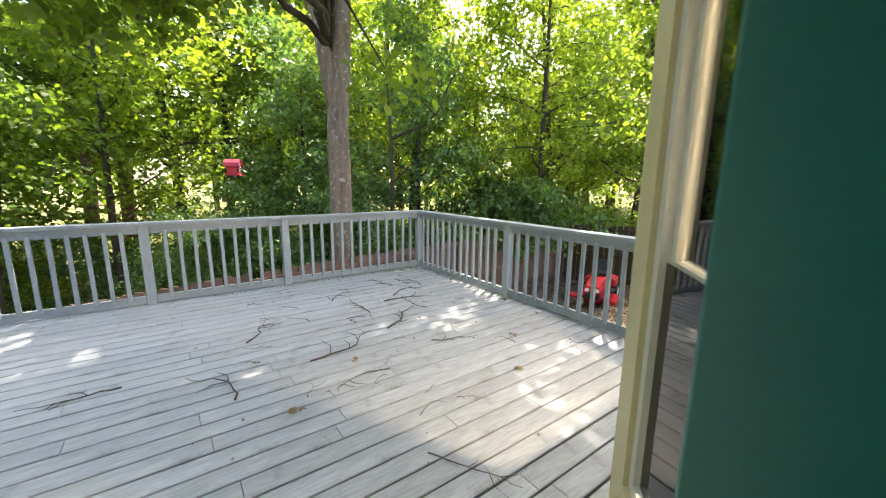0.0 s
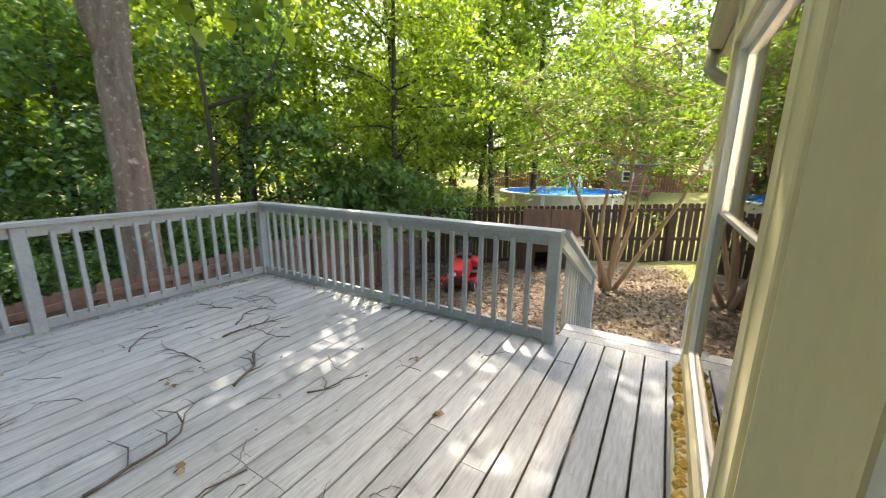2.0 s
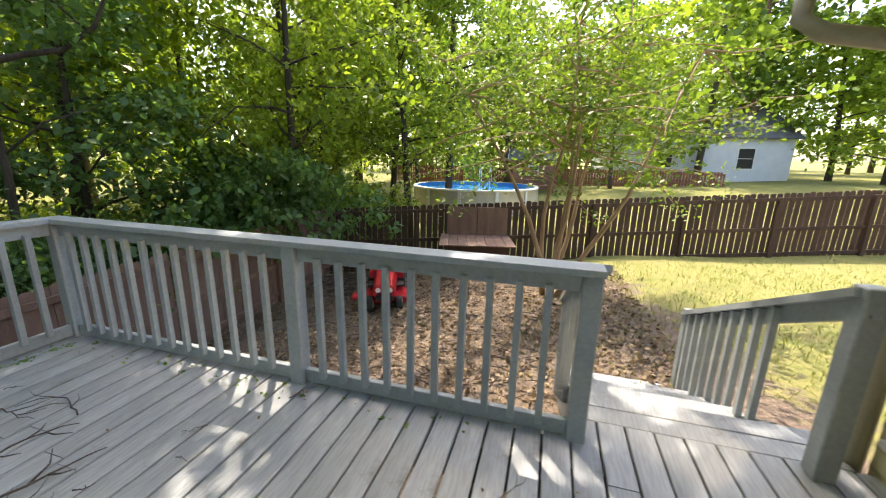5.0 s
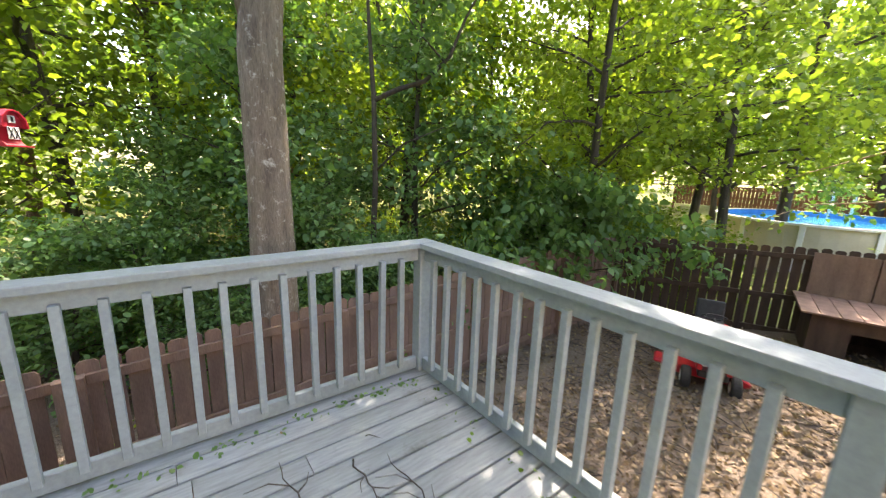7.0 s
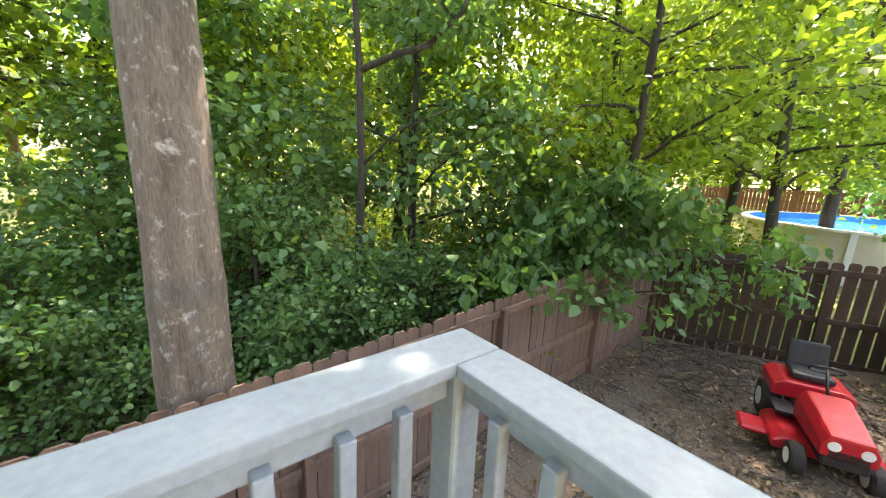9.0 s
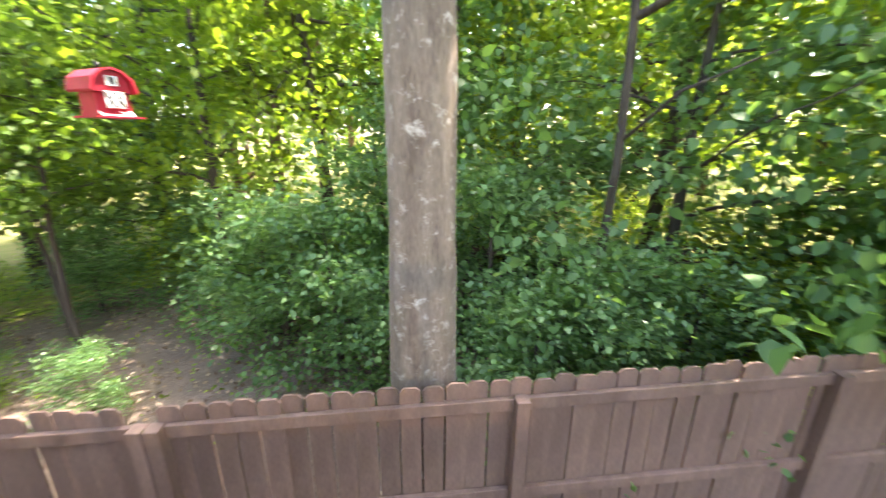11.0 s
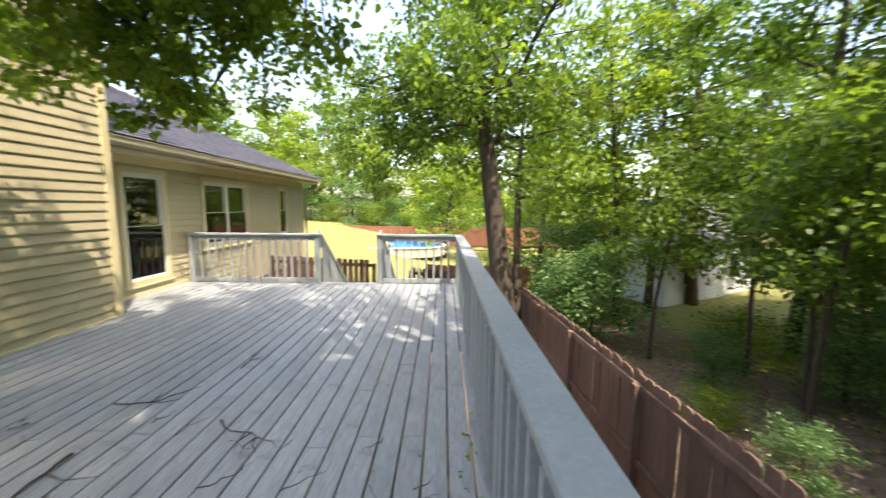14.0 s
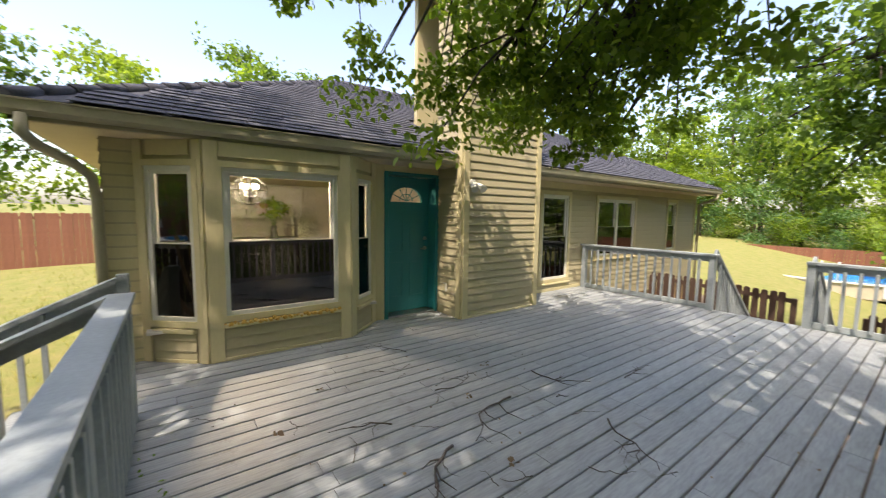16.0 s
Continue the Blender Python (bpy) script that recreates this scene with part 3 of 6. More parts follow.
sash_window("window_1", mw, *W2[0], "tall sash window with dark lower screen and cream casing")
sash_window("window_2", mw, *W2[1], "double sash window reflecting leaves in yellow siding", columns=2)
sash_window("window_3", mw, *W2[2], "narrow sash window in yellow siding near house corner")
bm = bmesh.new()
bx(bm, -9.93, -4.1, -0.02, 0.08, -3.2, -0.42)
part("foundation", bm, FOUND, None)
tagged(bpy.data.objects["foundation"], "ochre painted foundation wall below the siding", "foundation", kind="structure")
wall("wall_far_end", (-9.95, 0.1), (-9.95, -7.9), -0.42, WALL_TOP, [], "end wall of pale yellow lapped siding")
bm = bmesh.new()
bx(bm, -9.9, 3.4, -8.0, -7.86, -1.0, WALL_TOP)
tagged(part("wall_street", bm, SIDING), "plain yellow wall on the house's other side", "wall", kind="structure")

# chimney breast
CH0, CH1, CHY, CHT = -0.36, -1.97, 0.71, 5.1
w = wall("wall_chimney_face", (CH0, CHY), (CH1, CHY), 0.0, CHT, [], "broad chimney breast clad in pale yellow lapped siding", inset=0.0)
board("corner_board", -0.004, 0.10, 0.0, CHT, 0.032, TRIM, w)
board("corner_board", CH0 - CH1 - 0.10, CH0 - CH1 + 0.004, 0.0, CHT, 0.032, TRIM, w)
board("skirt_board", 0.1, CH0 - CH1 - 0.1, 0.0, 0.03, 0.034, TRIM, w)
w = wall("wall_chimney_near", (CH0, 0.1), (CH0, CHY), 0.0, CHT, [], "narrow return of the chimney in yellow siding")
board("corner_board", CHY - 0.2, CHY - 0.1, 0.0, CHT, 0.030, TRIM, w)
w = wall("wall_chimney_far", (CH1, CHY), (CH1, 0.1), 0.0, CHT, [], "narrow far return of the chimney in yellow siding")
board("corner_board", 0.0, 0.10, 0.0, CHT, 0.030, TRIM, w)
bm = bmesh.new()
bx(bm, CH1 - 0.08, CH0 + 0.08, -0.9, CHY + 0.1, CHT, CHT + 0.1)
bx(bm, CH1 + 0.15, CH0 - 0.15, -0.85, -0.75, 2.6, CHT)
tagged(part("chimney_cap", bm, TRIM), "flat cream cap on the chimney", "chimney", kind="structure")

# the wall with the teal door
DW = 0.11
w = wall("wall_door", (0.78, DW), (-0.36, DW), 0.0, WALL_TOP, [(U(0.51, 0.78), U(-0.36, 0.78), -0.01, 2.06)], "narrow entry wall in pale yellow paint", siding_from=5)
md, _ = on_wall(0.78, DW, -0.36, DW)
d0, d1 = U(0.51, 0.78), U(-0.34, 0.78)
door = empty("door_1", "teal panel door with fan-shaped glass light, shut", "door", kind="structure", m=md)
bm = bmesh.new()
for q in ((d0 - 0.05, d0 + 0.010, 0.0, 2.09), (d1 - 0.045, d1 + 0.02, 0.0, 2.09), (d0 + 0.010, d1 - 0.045, 2.045, 2.09)):
    bx(bm, q[0], q[1], -0.028, 0.21, q[2], q[3])
bevel(bm, 0.005)
part("door_frame", bm, TEAL, door, "teal painted door frame")
bm = bmesh.new()
l0, l1 = d0 + 0.013, d1 - 0.048
cx, lw = (l0 + l1) / 2, l1 - l0
DEP = 0.165
fan_r, fan_z = 0.25, 1.70
bx(bm, l0, l1, DEP, DEP + 0.04, 0.035, fan_z - 0.02)
bx(bm, l0, cx - fan_r - 0.02, DEP, DEP + 0.04, fan_z - 0.02, 2.04)
bx(bm, cx + fan_r + 0.02, l1, DEP, DEP + 0.04, fan_z - 0.02, 2.04)
arc = [(cx - (fan_r + 0.02) * math.cos(math.pi * i / 16), fan_z + 0.9 * (fan_r - 0.02) * math.sin(math.pi * i / 16)) for i in range(17)]
for (ax, az), (bx_, bz) in zip(arc, arc[1:]):
    for y0, y1 in ((DEP, DEP + 0.04),):
        vs = [bm.verts.new(v) for v in ((ax, y0, az), (bx_, y0, bz), (bx_, y0, 2.04), (ax, y0, 2.04), (ax, y1, az), (bx_, y1, bz), (bx_, y1, 2.04), (ax, y1, 2.04))]
        for f in ((0, 1, 2, 3), (4, 7, 6, 5), (0, 4, 5, 1)):
            bm.faces.new([vs[i] for i in f])
bmesh.ops.recalc_face_normals(bm, faces=list(bm.faces))
leaf = part("door_leaf", bm, TEAL, door, "teal painted door leaf")
for (px, pz0, pz1) in ((cx - 0.2, 0.25, 0.78), (cx + 0.2, 0.25, 0.78), (cx - 0.2, 0.92, 1.52), (cx + 0.2, 0.92, 1.52)):
    bm = bmesh.new()
    for q in ((px - 0.145, px + 0.145, pz0, pz0 + 0.02), (px - 0.145, px + 0.145, pz1 - 0.02, pz1), (px - 0.145, px - 0.125, pz0 + 0.02, pz1 - 0.02), (px + 0.125, px + 0.145, pz0 + 0.02, pz1 - 0.02)):
        bx(bm, q[0], q[1], DEP - 0.006, DEP - 0.0005, q[2], q[3])
    part("panel_moulding", bm, TEAL, leaf)
bm = bmesh.new()
vs = [bm.verts.new((u, DEP + 0.02, v)) for u, v in arc] + [bm.verts.new((cx + fan_r + 0.02, DEP + 0.02, fan_z - 0.02)), bm.verts.new((cx - fan_r - 0.02, DEP + 0.02, fan_z - 0.02))]
bm.faces.new(vs)
pn = part("fan_light", bm, GLASS, leaf, "half-round glass light")
pn.visible_shadow = False
for a in (25, 60, 90, 120, 155):
    bm = bmesh.new()
    tube(bm, [(cx, DEP + 0.012, fan_z - 0.01), (cx - fan_r * math.cos(radians(a)), DEP + 0.012, fan_z + 0.85 * fan_r * math.sin(radians(a)))], 0.006, 6)
    part("glazing_bar", bm, TEAL, leaf)
bm = bmesh.new()
tube(bm, [(u, DEP - 0.004, v) for u, v in arc], 0.012, 6)
part("light_trim", bm, TEAL, leaf)
bm = bmesh.new()
tube(bm, [(cx - 0.11 * math.cos(math.pi * i / 8), DEP + 0.012, fan_z + 0.1 * math.sin(math.pi * i / 8)) for i in range(9)], 0.006, 6)
part("glazing_bar", bm, TEAL, leaf)
for z, r in ((1.13, 0.028), (0.98, 0.03)):
    bm = bmesh.new()
    disc(bm, (l1 - 0.07, DEP - 0.008, z), r, 0.016, "y", 20)
    if z < 1.1:
        tube(bm, [(l1 - 0.07, DEP - 0.01, z), (l1 - 0.07, DEP - 0.05, z), (l1 - 0.13, DEP - 0.055, z - 0.003), (l1 - 0.18, DEP - 0.052, z - 0.006)], [0.012, 0.011, 0.01, 0.008], 8)
    part("door_handle" if z < 1.1 else "deadbolt", bm, STEEL, leaf, "brushed steel hardware")
box_part("threshold", d0 + 0.012, d1 - 0.046, -0.03, 0.21, 0.0, 0.03, STEEL, door, "worn metal threshold")
board("trim_board", 0.0, d0 - 0.051, 0.0, WALL_TOP, 0.01, TRIM, bpy.data.objects["wall_door"])
board("head_board", d0 - 0.05, d1 + 0.02, 2.091, WALL_TOP, 0.01, TRIM, bpy.data.objects["wall_door"])

# bay: three faces
BA, BB, BC, BD = (0.72, 0.12), (1.25, 0.57), (2.70, 0.57), (3.22, 0.12)


def bay_face(name, a, b, win, sillz, label, wlabel, wname, big=False):
    m, L = on_wall(*b, *a)
    x0, x1 = win if win else (0.10, L - 0.10)
    hole = (x0, x1, sillz, 1.93)
    w = wall(name, b, a, 0.0, WALL_TOP, [hole], label, siding_to=sillz - 0.10, inset=0.13)
    cb = 0.125 if win else 0.09
    for u0, u1 in ((0.0, cb), (L - cb, L)):
        board("corner_board", u0, u1, 0.0, WALL_TOP, 0.026, TRIM, w)
    board("frieze_board", 0.126, L - 0.126, 2.03, WALL_TOP, 0.016, TRIM, w)
    for u0, u1 in ((0.126, x0 - 0.076), (x1 + 0.076, L - 0.126)):
        if u1 - u0 > 0.01:
            board("trim_board", u0, u1, sillz - 0.1, 2.029, 0.012, TRIM, w)
    board("skirt_board", 0.126, L - 0.126, 0.0, 0.035, 0.03, TRIM, w)
    sash_window(wname, m, *hole, wlabel, sill=False, casing=0.06)
    box_part("sill_board", 0.126, L - 0.126, -0.055, -0.001, sillz - 0.115, sillz - 0.075, TRIM, w)
    return w, m, L


wbay, mbay, Lbay = bay_face("wall_bay_front", BB, BC, (0.15, 1.30), 0.46, "bay front in cream trim over lapped siding", "wide picture sash window in the bay", "window_4")
bay_face("wall_bay_near", BA, BB, (0.17, 0.58), 0.42, "slanting bay side in cream trim", "narrow sash window in the slanting bay side", "window_5")
bay_face("wall_bay_far", BC, BD, None, 0.42, "slanting bay side in cream trim near the steps", "narrow sash window with dark screen in bay", "window_6")
wall("wall_corner", (3.46, 0.1), (3.20, 0.1), -0.1, WALL_TOP, [], "short yellow wall at the house corner")
board("corner_board", 0.0, 0.24, -0.1, WALL_TOP, 0.02, TRIM, bpy.data.objects["wall_corner"])
wall("wall_near_end", (3.46, -7.9), (3.46, 0.1), -0.9, WALL_TOP, [], "end wall of pale yellow siding")
# foam that swells out below the big window
rng = np.random.default_rng(3)
bm = bmesh.new()
for i in range(46):
    u = 0.14 + 1.17 * i / 45
    bmesh.ops.create_icosphere(bm, subdivisions=1, radius=float(rng.uniform(0.014, 0.028)), matrix=mbay @ Matrix.Translation((u + rng.uniform(-.01, .01), -0.045 + rng.uniform(-.012, .008), 0.372 + rng.uniform(-.006, .02))))
tagged(part("foam_bead", bm, FOAM), "ragged orange spray foam along the window sill", "foam")

# eaves, roof
EY, EZ = 0.56, 2.18
RIDGE_Y, SLOPE = -3.6, 0.5
EX0, EX1 = -10.35, 3.92
bm = bmesh.new()
bx(bm, EX0 + 0.03, EX1 - 0.03, -8.4, EY - 0.03, WALL_TOP, WALL_TOP + 0.02)
tagged(part("ceiling_soffit", bm, SOFFIT), "cream painted boxed soffit and ceiling deck", "soffit", kind="structure")
gut = empty("gutter", "beige metal gutter along the eave", "gutter", kind="structure")
bm = bmesh.new()
prism(bm, [(EY - 0.03, EZ - 0.0), (EY, EZ), (EY, EZ + 0.15), (EY - 0.03, EZ + 0.15)], EX0, EX1)
part("fascia", bm, GUTTER, gut)
bm = bmesh.new()
for xa, xb in ((CH0 + 0.02, EX1 + 0.02), (EX0 - 0.02, CH1 - 0.02)):
    prism(bm, [(EY + 0.002, EZ + 0.03), (EY + 0.06, EZ + 0.025), (EY + 0.085, EZ + 0.06), (EY + 0.09, EZ + 0.13), (EY + 0.10, EZ + 0.135), (EY + 0.10, EZ + 0.145), (EY + 0.002, EZ + 0.14)], xa, xb)
part("gutter_trough", bm, GUTTER, gut)
bm = bmesh.new()
bx(bm, EX1 - 0.03, EX1, -8.4, EY, EZ, EZ + 0.15)
bx(bm, EX0, EX0 + 0.03, -8.4, EY, EZ, EZ + 0.15)
part("fascia", bm, GUTTER, gut)
bm = bmesh.new()
tube(bm, [(3.84, 0.61, 2.22), (3.84, 0.61, 2.08), (3.78, 0.54, 2.0), (3.62, 0.29, 1.9), (3.52, 0.19, 1.8), (3.5, 0.16, 1.6), (3.5, 0.16, -0.7)], 0.042, 10)
part("downspout", bm, GUTTER, gut, "beige downspout curving to the house corner")
bm = bmesh.new()
tube(bm, [(-10.1, 0.61, 2.2), (-10.1, 0.61, 2.08), (-10.02, 0.3, 1.95), (-10.02, 0.18, 1.9), (-10.02, 0.18, -2.5)], 0.04, 8)
part("downspout", bm, GUTTER, gut)

roof = empty("roof", "grey shingled hip roof", "roof", kind="structure")
Z0 = EZ + 0.16
half = EY - RIDGE_Y
RZ = Z0 + half * SLOPE
bm = bmesh.new()
q = [bm.verts.new(v) for v in ((EX0, EY + 0.03, Z0), (EX1, EY + 0.03, Z0), (EX1, 2 * RIDGE_Y - EY, Z0), (EX0, 2 * RIDGE_Y - EY, Z0), (EX0 + half, RIDGE_Y, RZ), (EX1 - half, RIDGE_Y, RZ))]
for f in ((0, 1, 5, 4), (1, 2, 5), (2, 3, 4, 5), (3, 0, 4), (0, 3, 2, 1)):
    bm.faces.new([q[i] for i in f])
bmesh.ops.recalc_face_normals(bm, faces=list(bm.faces))
part("roof_deck", bm, SHINGLE, roof)
# shingle tabs on the slope towards the deck
tab_w, row_h = 0.32, 0.135
bm = bmesh.new()
bx(bm, -tab_w / 2 + 0.003, tab_w / 2 - 0.003, 0, row_h * 1.25, 0.0, 0.006)
for v in bm.verts:
    if v.co.y < 0.01:
        v.co.z += 0.014
tab_me = mesh_of(bm, "shingle", SHINGLE)
slope_a = math.degrees(math.atan(SLOPE))
rows_r = int(math.hypot(half, half * SLOPE) / row_h)
near_tabs, rest = 0, bmesh.new()
rt = random.Random(8)
for r in range(rows_r):
    s = r * row_h * math.cos(radians(slope_a))
    y, z = EY + 0.045 - s, Z0 + s * SLOPE + 0.004
    xa, xb = EX0 + s, EX1 - s
    x = xa + (0.18 if r % 2 else 0.34)
    while x < xb - 0.18:
        inside = CH1 - 0.1 < x < CH0 + 0.1 and y > -0.85
        if not inside:
            m = pose(x + rt.uniform(-.01, .01), y, z + rt.uniform(0, .003), -slope_a, 0, 0) @ pose(0, 0, 0, 0, 0, 180)
            if near_tabs < 300 and r < 26 and x > -0.2:
                part("shingle", tab_me, None, roof, m=m)
                near_tabs += 1
            else:
                for v in bx(rest, -tab_w / 2 + 0.003, tab_w / 2 - 0.003, 0, row_h * 1.25, 0.0, 0.006):
                    if v.co.y < 0.01:
                        v.co.z += 0.014
                    v.co = m @ v.co
        x += tab_w
tagged(part("shingles", rest, SHINGLE, roof), kind="stuff")
# caps along the hips and the ridge
ridge_a, ridge_b = Vector((EX0 + half, RIDGE_Y, RZ)), Vector((EX1 - half, RIDGE_Y, RZ))
for p0, p1 in ((Vector((EX1, EY + 0.03, Z0)), ridge_b), (Vector((EX0, EY + 0.03, Z0)), ridge_a), (ridge_a, ridge_b), (Vector((EX1, 2 * RIDGE_Y - EY, Z0)), ridge_b)):
    n_cap = int((p1 - p0).length / 0.24)
    for i in range(n_cap):
        c0 = p0 + (p1 - p0) * (i / n_cap)
        c1 = p0 + (p1 - p0) * ((i + 1.15) / n_cap)
        bm = bmesh.new()
        tube(bm, [tuple(c0 + Vector((0, 0, 0.012))), tuple(c1)], [0.075, 0.065], 6)
        for v in bm.verts:
            v.co.z = (v.co.z - c0.z) * 1.0 + c0.z - 0.02
        part("ridge_cap", bm, SHINGLE, roof)

# ---- fences ----


def fence_run(name, a, b, top_a, top_b, height, material, label, gap=0.008, width=0.142, rails_inside=1, posts_every=2.4, seed=1, dogear=True, category="fence"):
    """A board fence from a to b: pickets, three rails and posts, each a part."""
    rr = random.Random(seed)
    a, b = Vector((*a, 0)), Vector((*b, 0))
    L = (b - a).length
    ang = math.atan2(b.y - a.y, b.x - a.x)
    fn = empty(name, label, category, "board fences", m=Matrix.Translation(a) @ Matrix.Rotation(ang, 4, "Z"))
    meshes = []
    for k in range(4):
        bm = bmesh.new()
        wv = width * (1 - 0.02 * k)
        e = 0.028
        prof = [(-wv / 2, 0), (wv / 2, 0), (wv / 2, height - e), (wv / 2 - e, height), (-wv / 2 + e, height), (-wv / 2, height - e)] if dogear else [(-wv / 2, 0), (wv / 2, 0), (wv / 2, height), (-wv / 2, height)]
        lo = [bm.verts.new((u, -0.009, v)) for u, v in prof]
        hi = [bm.verts.new((u, 0.009, v)) for u, v in prof]
        bm.faces.new(lo), bm.faces.new(hi[::-1])
        for i in range(len(prof)):
            bm.faces.new((lo[i], hi[i], hi[(i + 1) % len(prof)], lo[(i + 1) % len(prof)]))
        bmesh.ops.recalc_face_normals(bm, faces=list(bm.faces))
        meshes.append(mesh_of(bm, "picket", material))
    n = int(L / (width + gap))
    for i in range(n):
        u = (i + 0.5) * (width + gap)
        top = top_a + (top_b - top_a) * u / L
        part("picket", meshes[rr.randrange(4)], None, fn, m=pose(u, 0, top - height + rr.uniform(-.012, .012), 0.5 * rr.uniform(-1, 1), 0.35 * rr.uniform(-1, 1), rr.uniform(-1, 1)))
    side = rails_inside
    k = max(1, round(L / posts_every))
    for i in range(k + 1):
        u = L * i / k
        top = top_a + (top_b - top_a) * u / L - 0.11
        box_part("post", u - 0.045, u + 0.045, side * 0.055 - 0.045, side * 0.055 + 0.045, top - height - 0.2, top, material, fn)
    for i in range(k):
        u0, u1 = L * i / k + 0.047, L * (i + 1) / k - 0.047
        for down in (0.16, height * 0.52, height - 0.2):
            t0, t1 = (top_a + (top_b - top_a) * u / L - down for u in (u0, u1))
            m = Matrix.Translation((u0, side * 0.03, t0)) @ Matrix.Rotation(-math.atan2(t1 - t0, u1 - u0), 4, "Y")
            box_part("rail", 0, math.hypot(u1 - u0, t1 - t0), -0.019, 0.019, -0.045, 0.045, material, fn, m=m)
    return fn


FX = 10.2
fence_run("board_fence", (1.2, 7.03), (FX, 7.4), -0.2, 0.06, 1.75, FENCE, "brown stained board fence behind the deck", 0.004, rails_inside=-1, posts_every=2.27, seed=2)
fence_run("board_fence", (-7.9, 7.2), (1.108, 7.026), -0.85, -0.2, 1.95, FENCE, "brown stained board fence stepping down the slope", 0.004, rails_inside=-1, posts_every=2.27, seed=3)
fence_run("board_fence", (10.2, 7.4), (14.3, -8.5), 0.06, 1.0, 1.8, FENCE_DARK, "dark brown board fence with light between its boards", 0.022, rails_inside=-1, seed=4)
fence_run("board_fence", (-12.4, 4.2), (-11.4, 8.2), -0.92, -0.85, 1.75, FENCE_RED, "reddish brown board fence closing the lower yard", 0.004, rails_inside=1, seed=5)
fence_run("board_fence", (13, 10.2), (3.5, 11.0), -0.25, -0.35, 1.6, FENCE_DARK, "dark fence beyond the shrubs", 0.03, seed=6)
fence_run("board_fence", (16.0, -12.2), (-2.0, -11.6), 1.36, 1.4, 2.1, FENCE_RED, "sunlit red-brown fence across the front lawn", 0.004, rails_inside=1, seed=7)
fence_run("board_fence", (-7.2, 0.2), (-7.2, 3.0), 0.1, 0.0, 1.7, FENCE_DARK, "weathered picket fence below the far steps", 0.03, width=0.12, seed=8)
fence_run("board_fence", (-7.3, 4.0), (-7.7, 5.9), -0.2, -0.5, 1.6, FENCE_DARK, "weathered picket fence beside the far steps", 0.03, width=0.12, seed=18)
fence_run("board_fence", (-34, -16), (-31, 18), -0.42, -0.45, 1.75, FENCE_RED, "distant sunlit red-brown fence beyond a pool", 0.004, seed=9, posts_every=3)

# ---- trees ----


def limb_path(rng, p0, direction, length, bend, steps=7, lift=0.0):
    p, d = np.array(p0, float), np.array(direction, float)
    d /= np.linalg.norm(d)
    out = [p.copy()]
    for i in range(steps):
        d = d + rng.normal(0, bend, 3) + np.array((0, 0, lift))
        d /= np.linalg.norm(d)
        p = p + d * length / steps
        out.append(p.copy())
    return out


def tree_meshes(seed, height, trunk_r, crown_from, crown_r, limbs, leaves, leaf_size, bark, leaf_mat, lean=(0, 0), bend=0.05, droop=0.4, twigs=3, clump=0.75, corners=6):
    """Trunk-and-limbs mesh and crown mesh of one tree, with its foot at the origin."""
    rng = np.random.default_rng(seed)
    bm = bmesh.new()
    tp = limb_path(rng, (0, 0, -0.3), (lean[0], lean[1], 1), height * 0.93, bend * 0.5, 9)
    rad = [trunk_r * (1.25 if i == 0 else 1.0) * (1 - 0.85 * (i / 9) ** 1.3) for i in range(10)]
    tube(bm, [tuple(q) for q in tp], rad, 12)
    cen, rr = [], []
    for i in range(limbs):
        f = crown_from + (0.98 - crown_from) * (i + rng.uniform(0, 1)) / limbs
        k = f * 9
        j = min(int(k), 8)
        p0 = tp[j] + (tp[j + 1] - tp[j]) * (k - j)
        a = i * 2.4 + rng.uniform(-.4, .4)
        ln = crown_r * (1.05 - 0.5 * max(0, f - crown_from) / (1 - crown_from)) * rng.uniform(0.7, 1.15)
        lp = limb_path(rng, p0, (math.cos(a), math.sin(a), rng.uniform(0.15, 0.6)), ln, 0.16, 6, -0.02)
        r0 = rad[j] * 0.42
        tube(bm, [tuple(q) for q in lp], [r0 * (1 - 0.8 * s / 6) for s in range(7)], 6)
        for s in (2, 3, 4, 5, 6):
            for _ in range(twigs):
                q = lp[s] + rng.normal(0, ln * 0.16, 3) * np.array((1, 1, 0.7))
                if rng.uniform() < 0.5:
                    tube(bm, [tuple(lp[s - 1]), tuple((lp[s - 1] + q) / 2 + rng.normal(0, .05, 3)), tuple(q)], [r0 * 0.22, r0 * 0.16, r0 * 0.08], 4, False)
                cen.append(q)
                rr.append(clump * rng.uniform(0.6, 1.3))
    wood = mesh_of(bm, "trunk", bark)
    per = max(4, leaves // len(cen))
    pts = blob_points(rng, cen, rr, per)
    return wood, leaf_mesh("crown", pts, leaf_size, rng, leaf_mat, droop, corners)


def plant_tree(name, label, meshes, m, category="tree", group="", scale=1.0):
    t = empty(name, label, category, group, m=m @ Matrix.Scale(scale, 4) if scale != 1 else m)
    part("trunk", meshes[0], None, t)
    part("crown", meshes[1], None, t)
    return t


def at_ground(x, y, turn=0.0, dz=0.0):
    return pose(x, y, ground_z(x, y) + dz, 0, 0, turn)


# the big tree behind the fence, whose crown hangs over the deck
BIG = (2.81, 7.44)


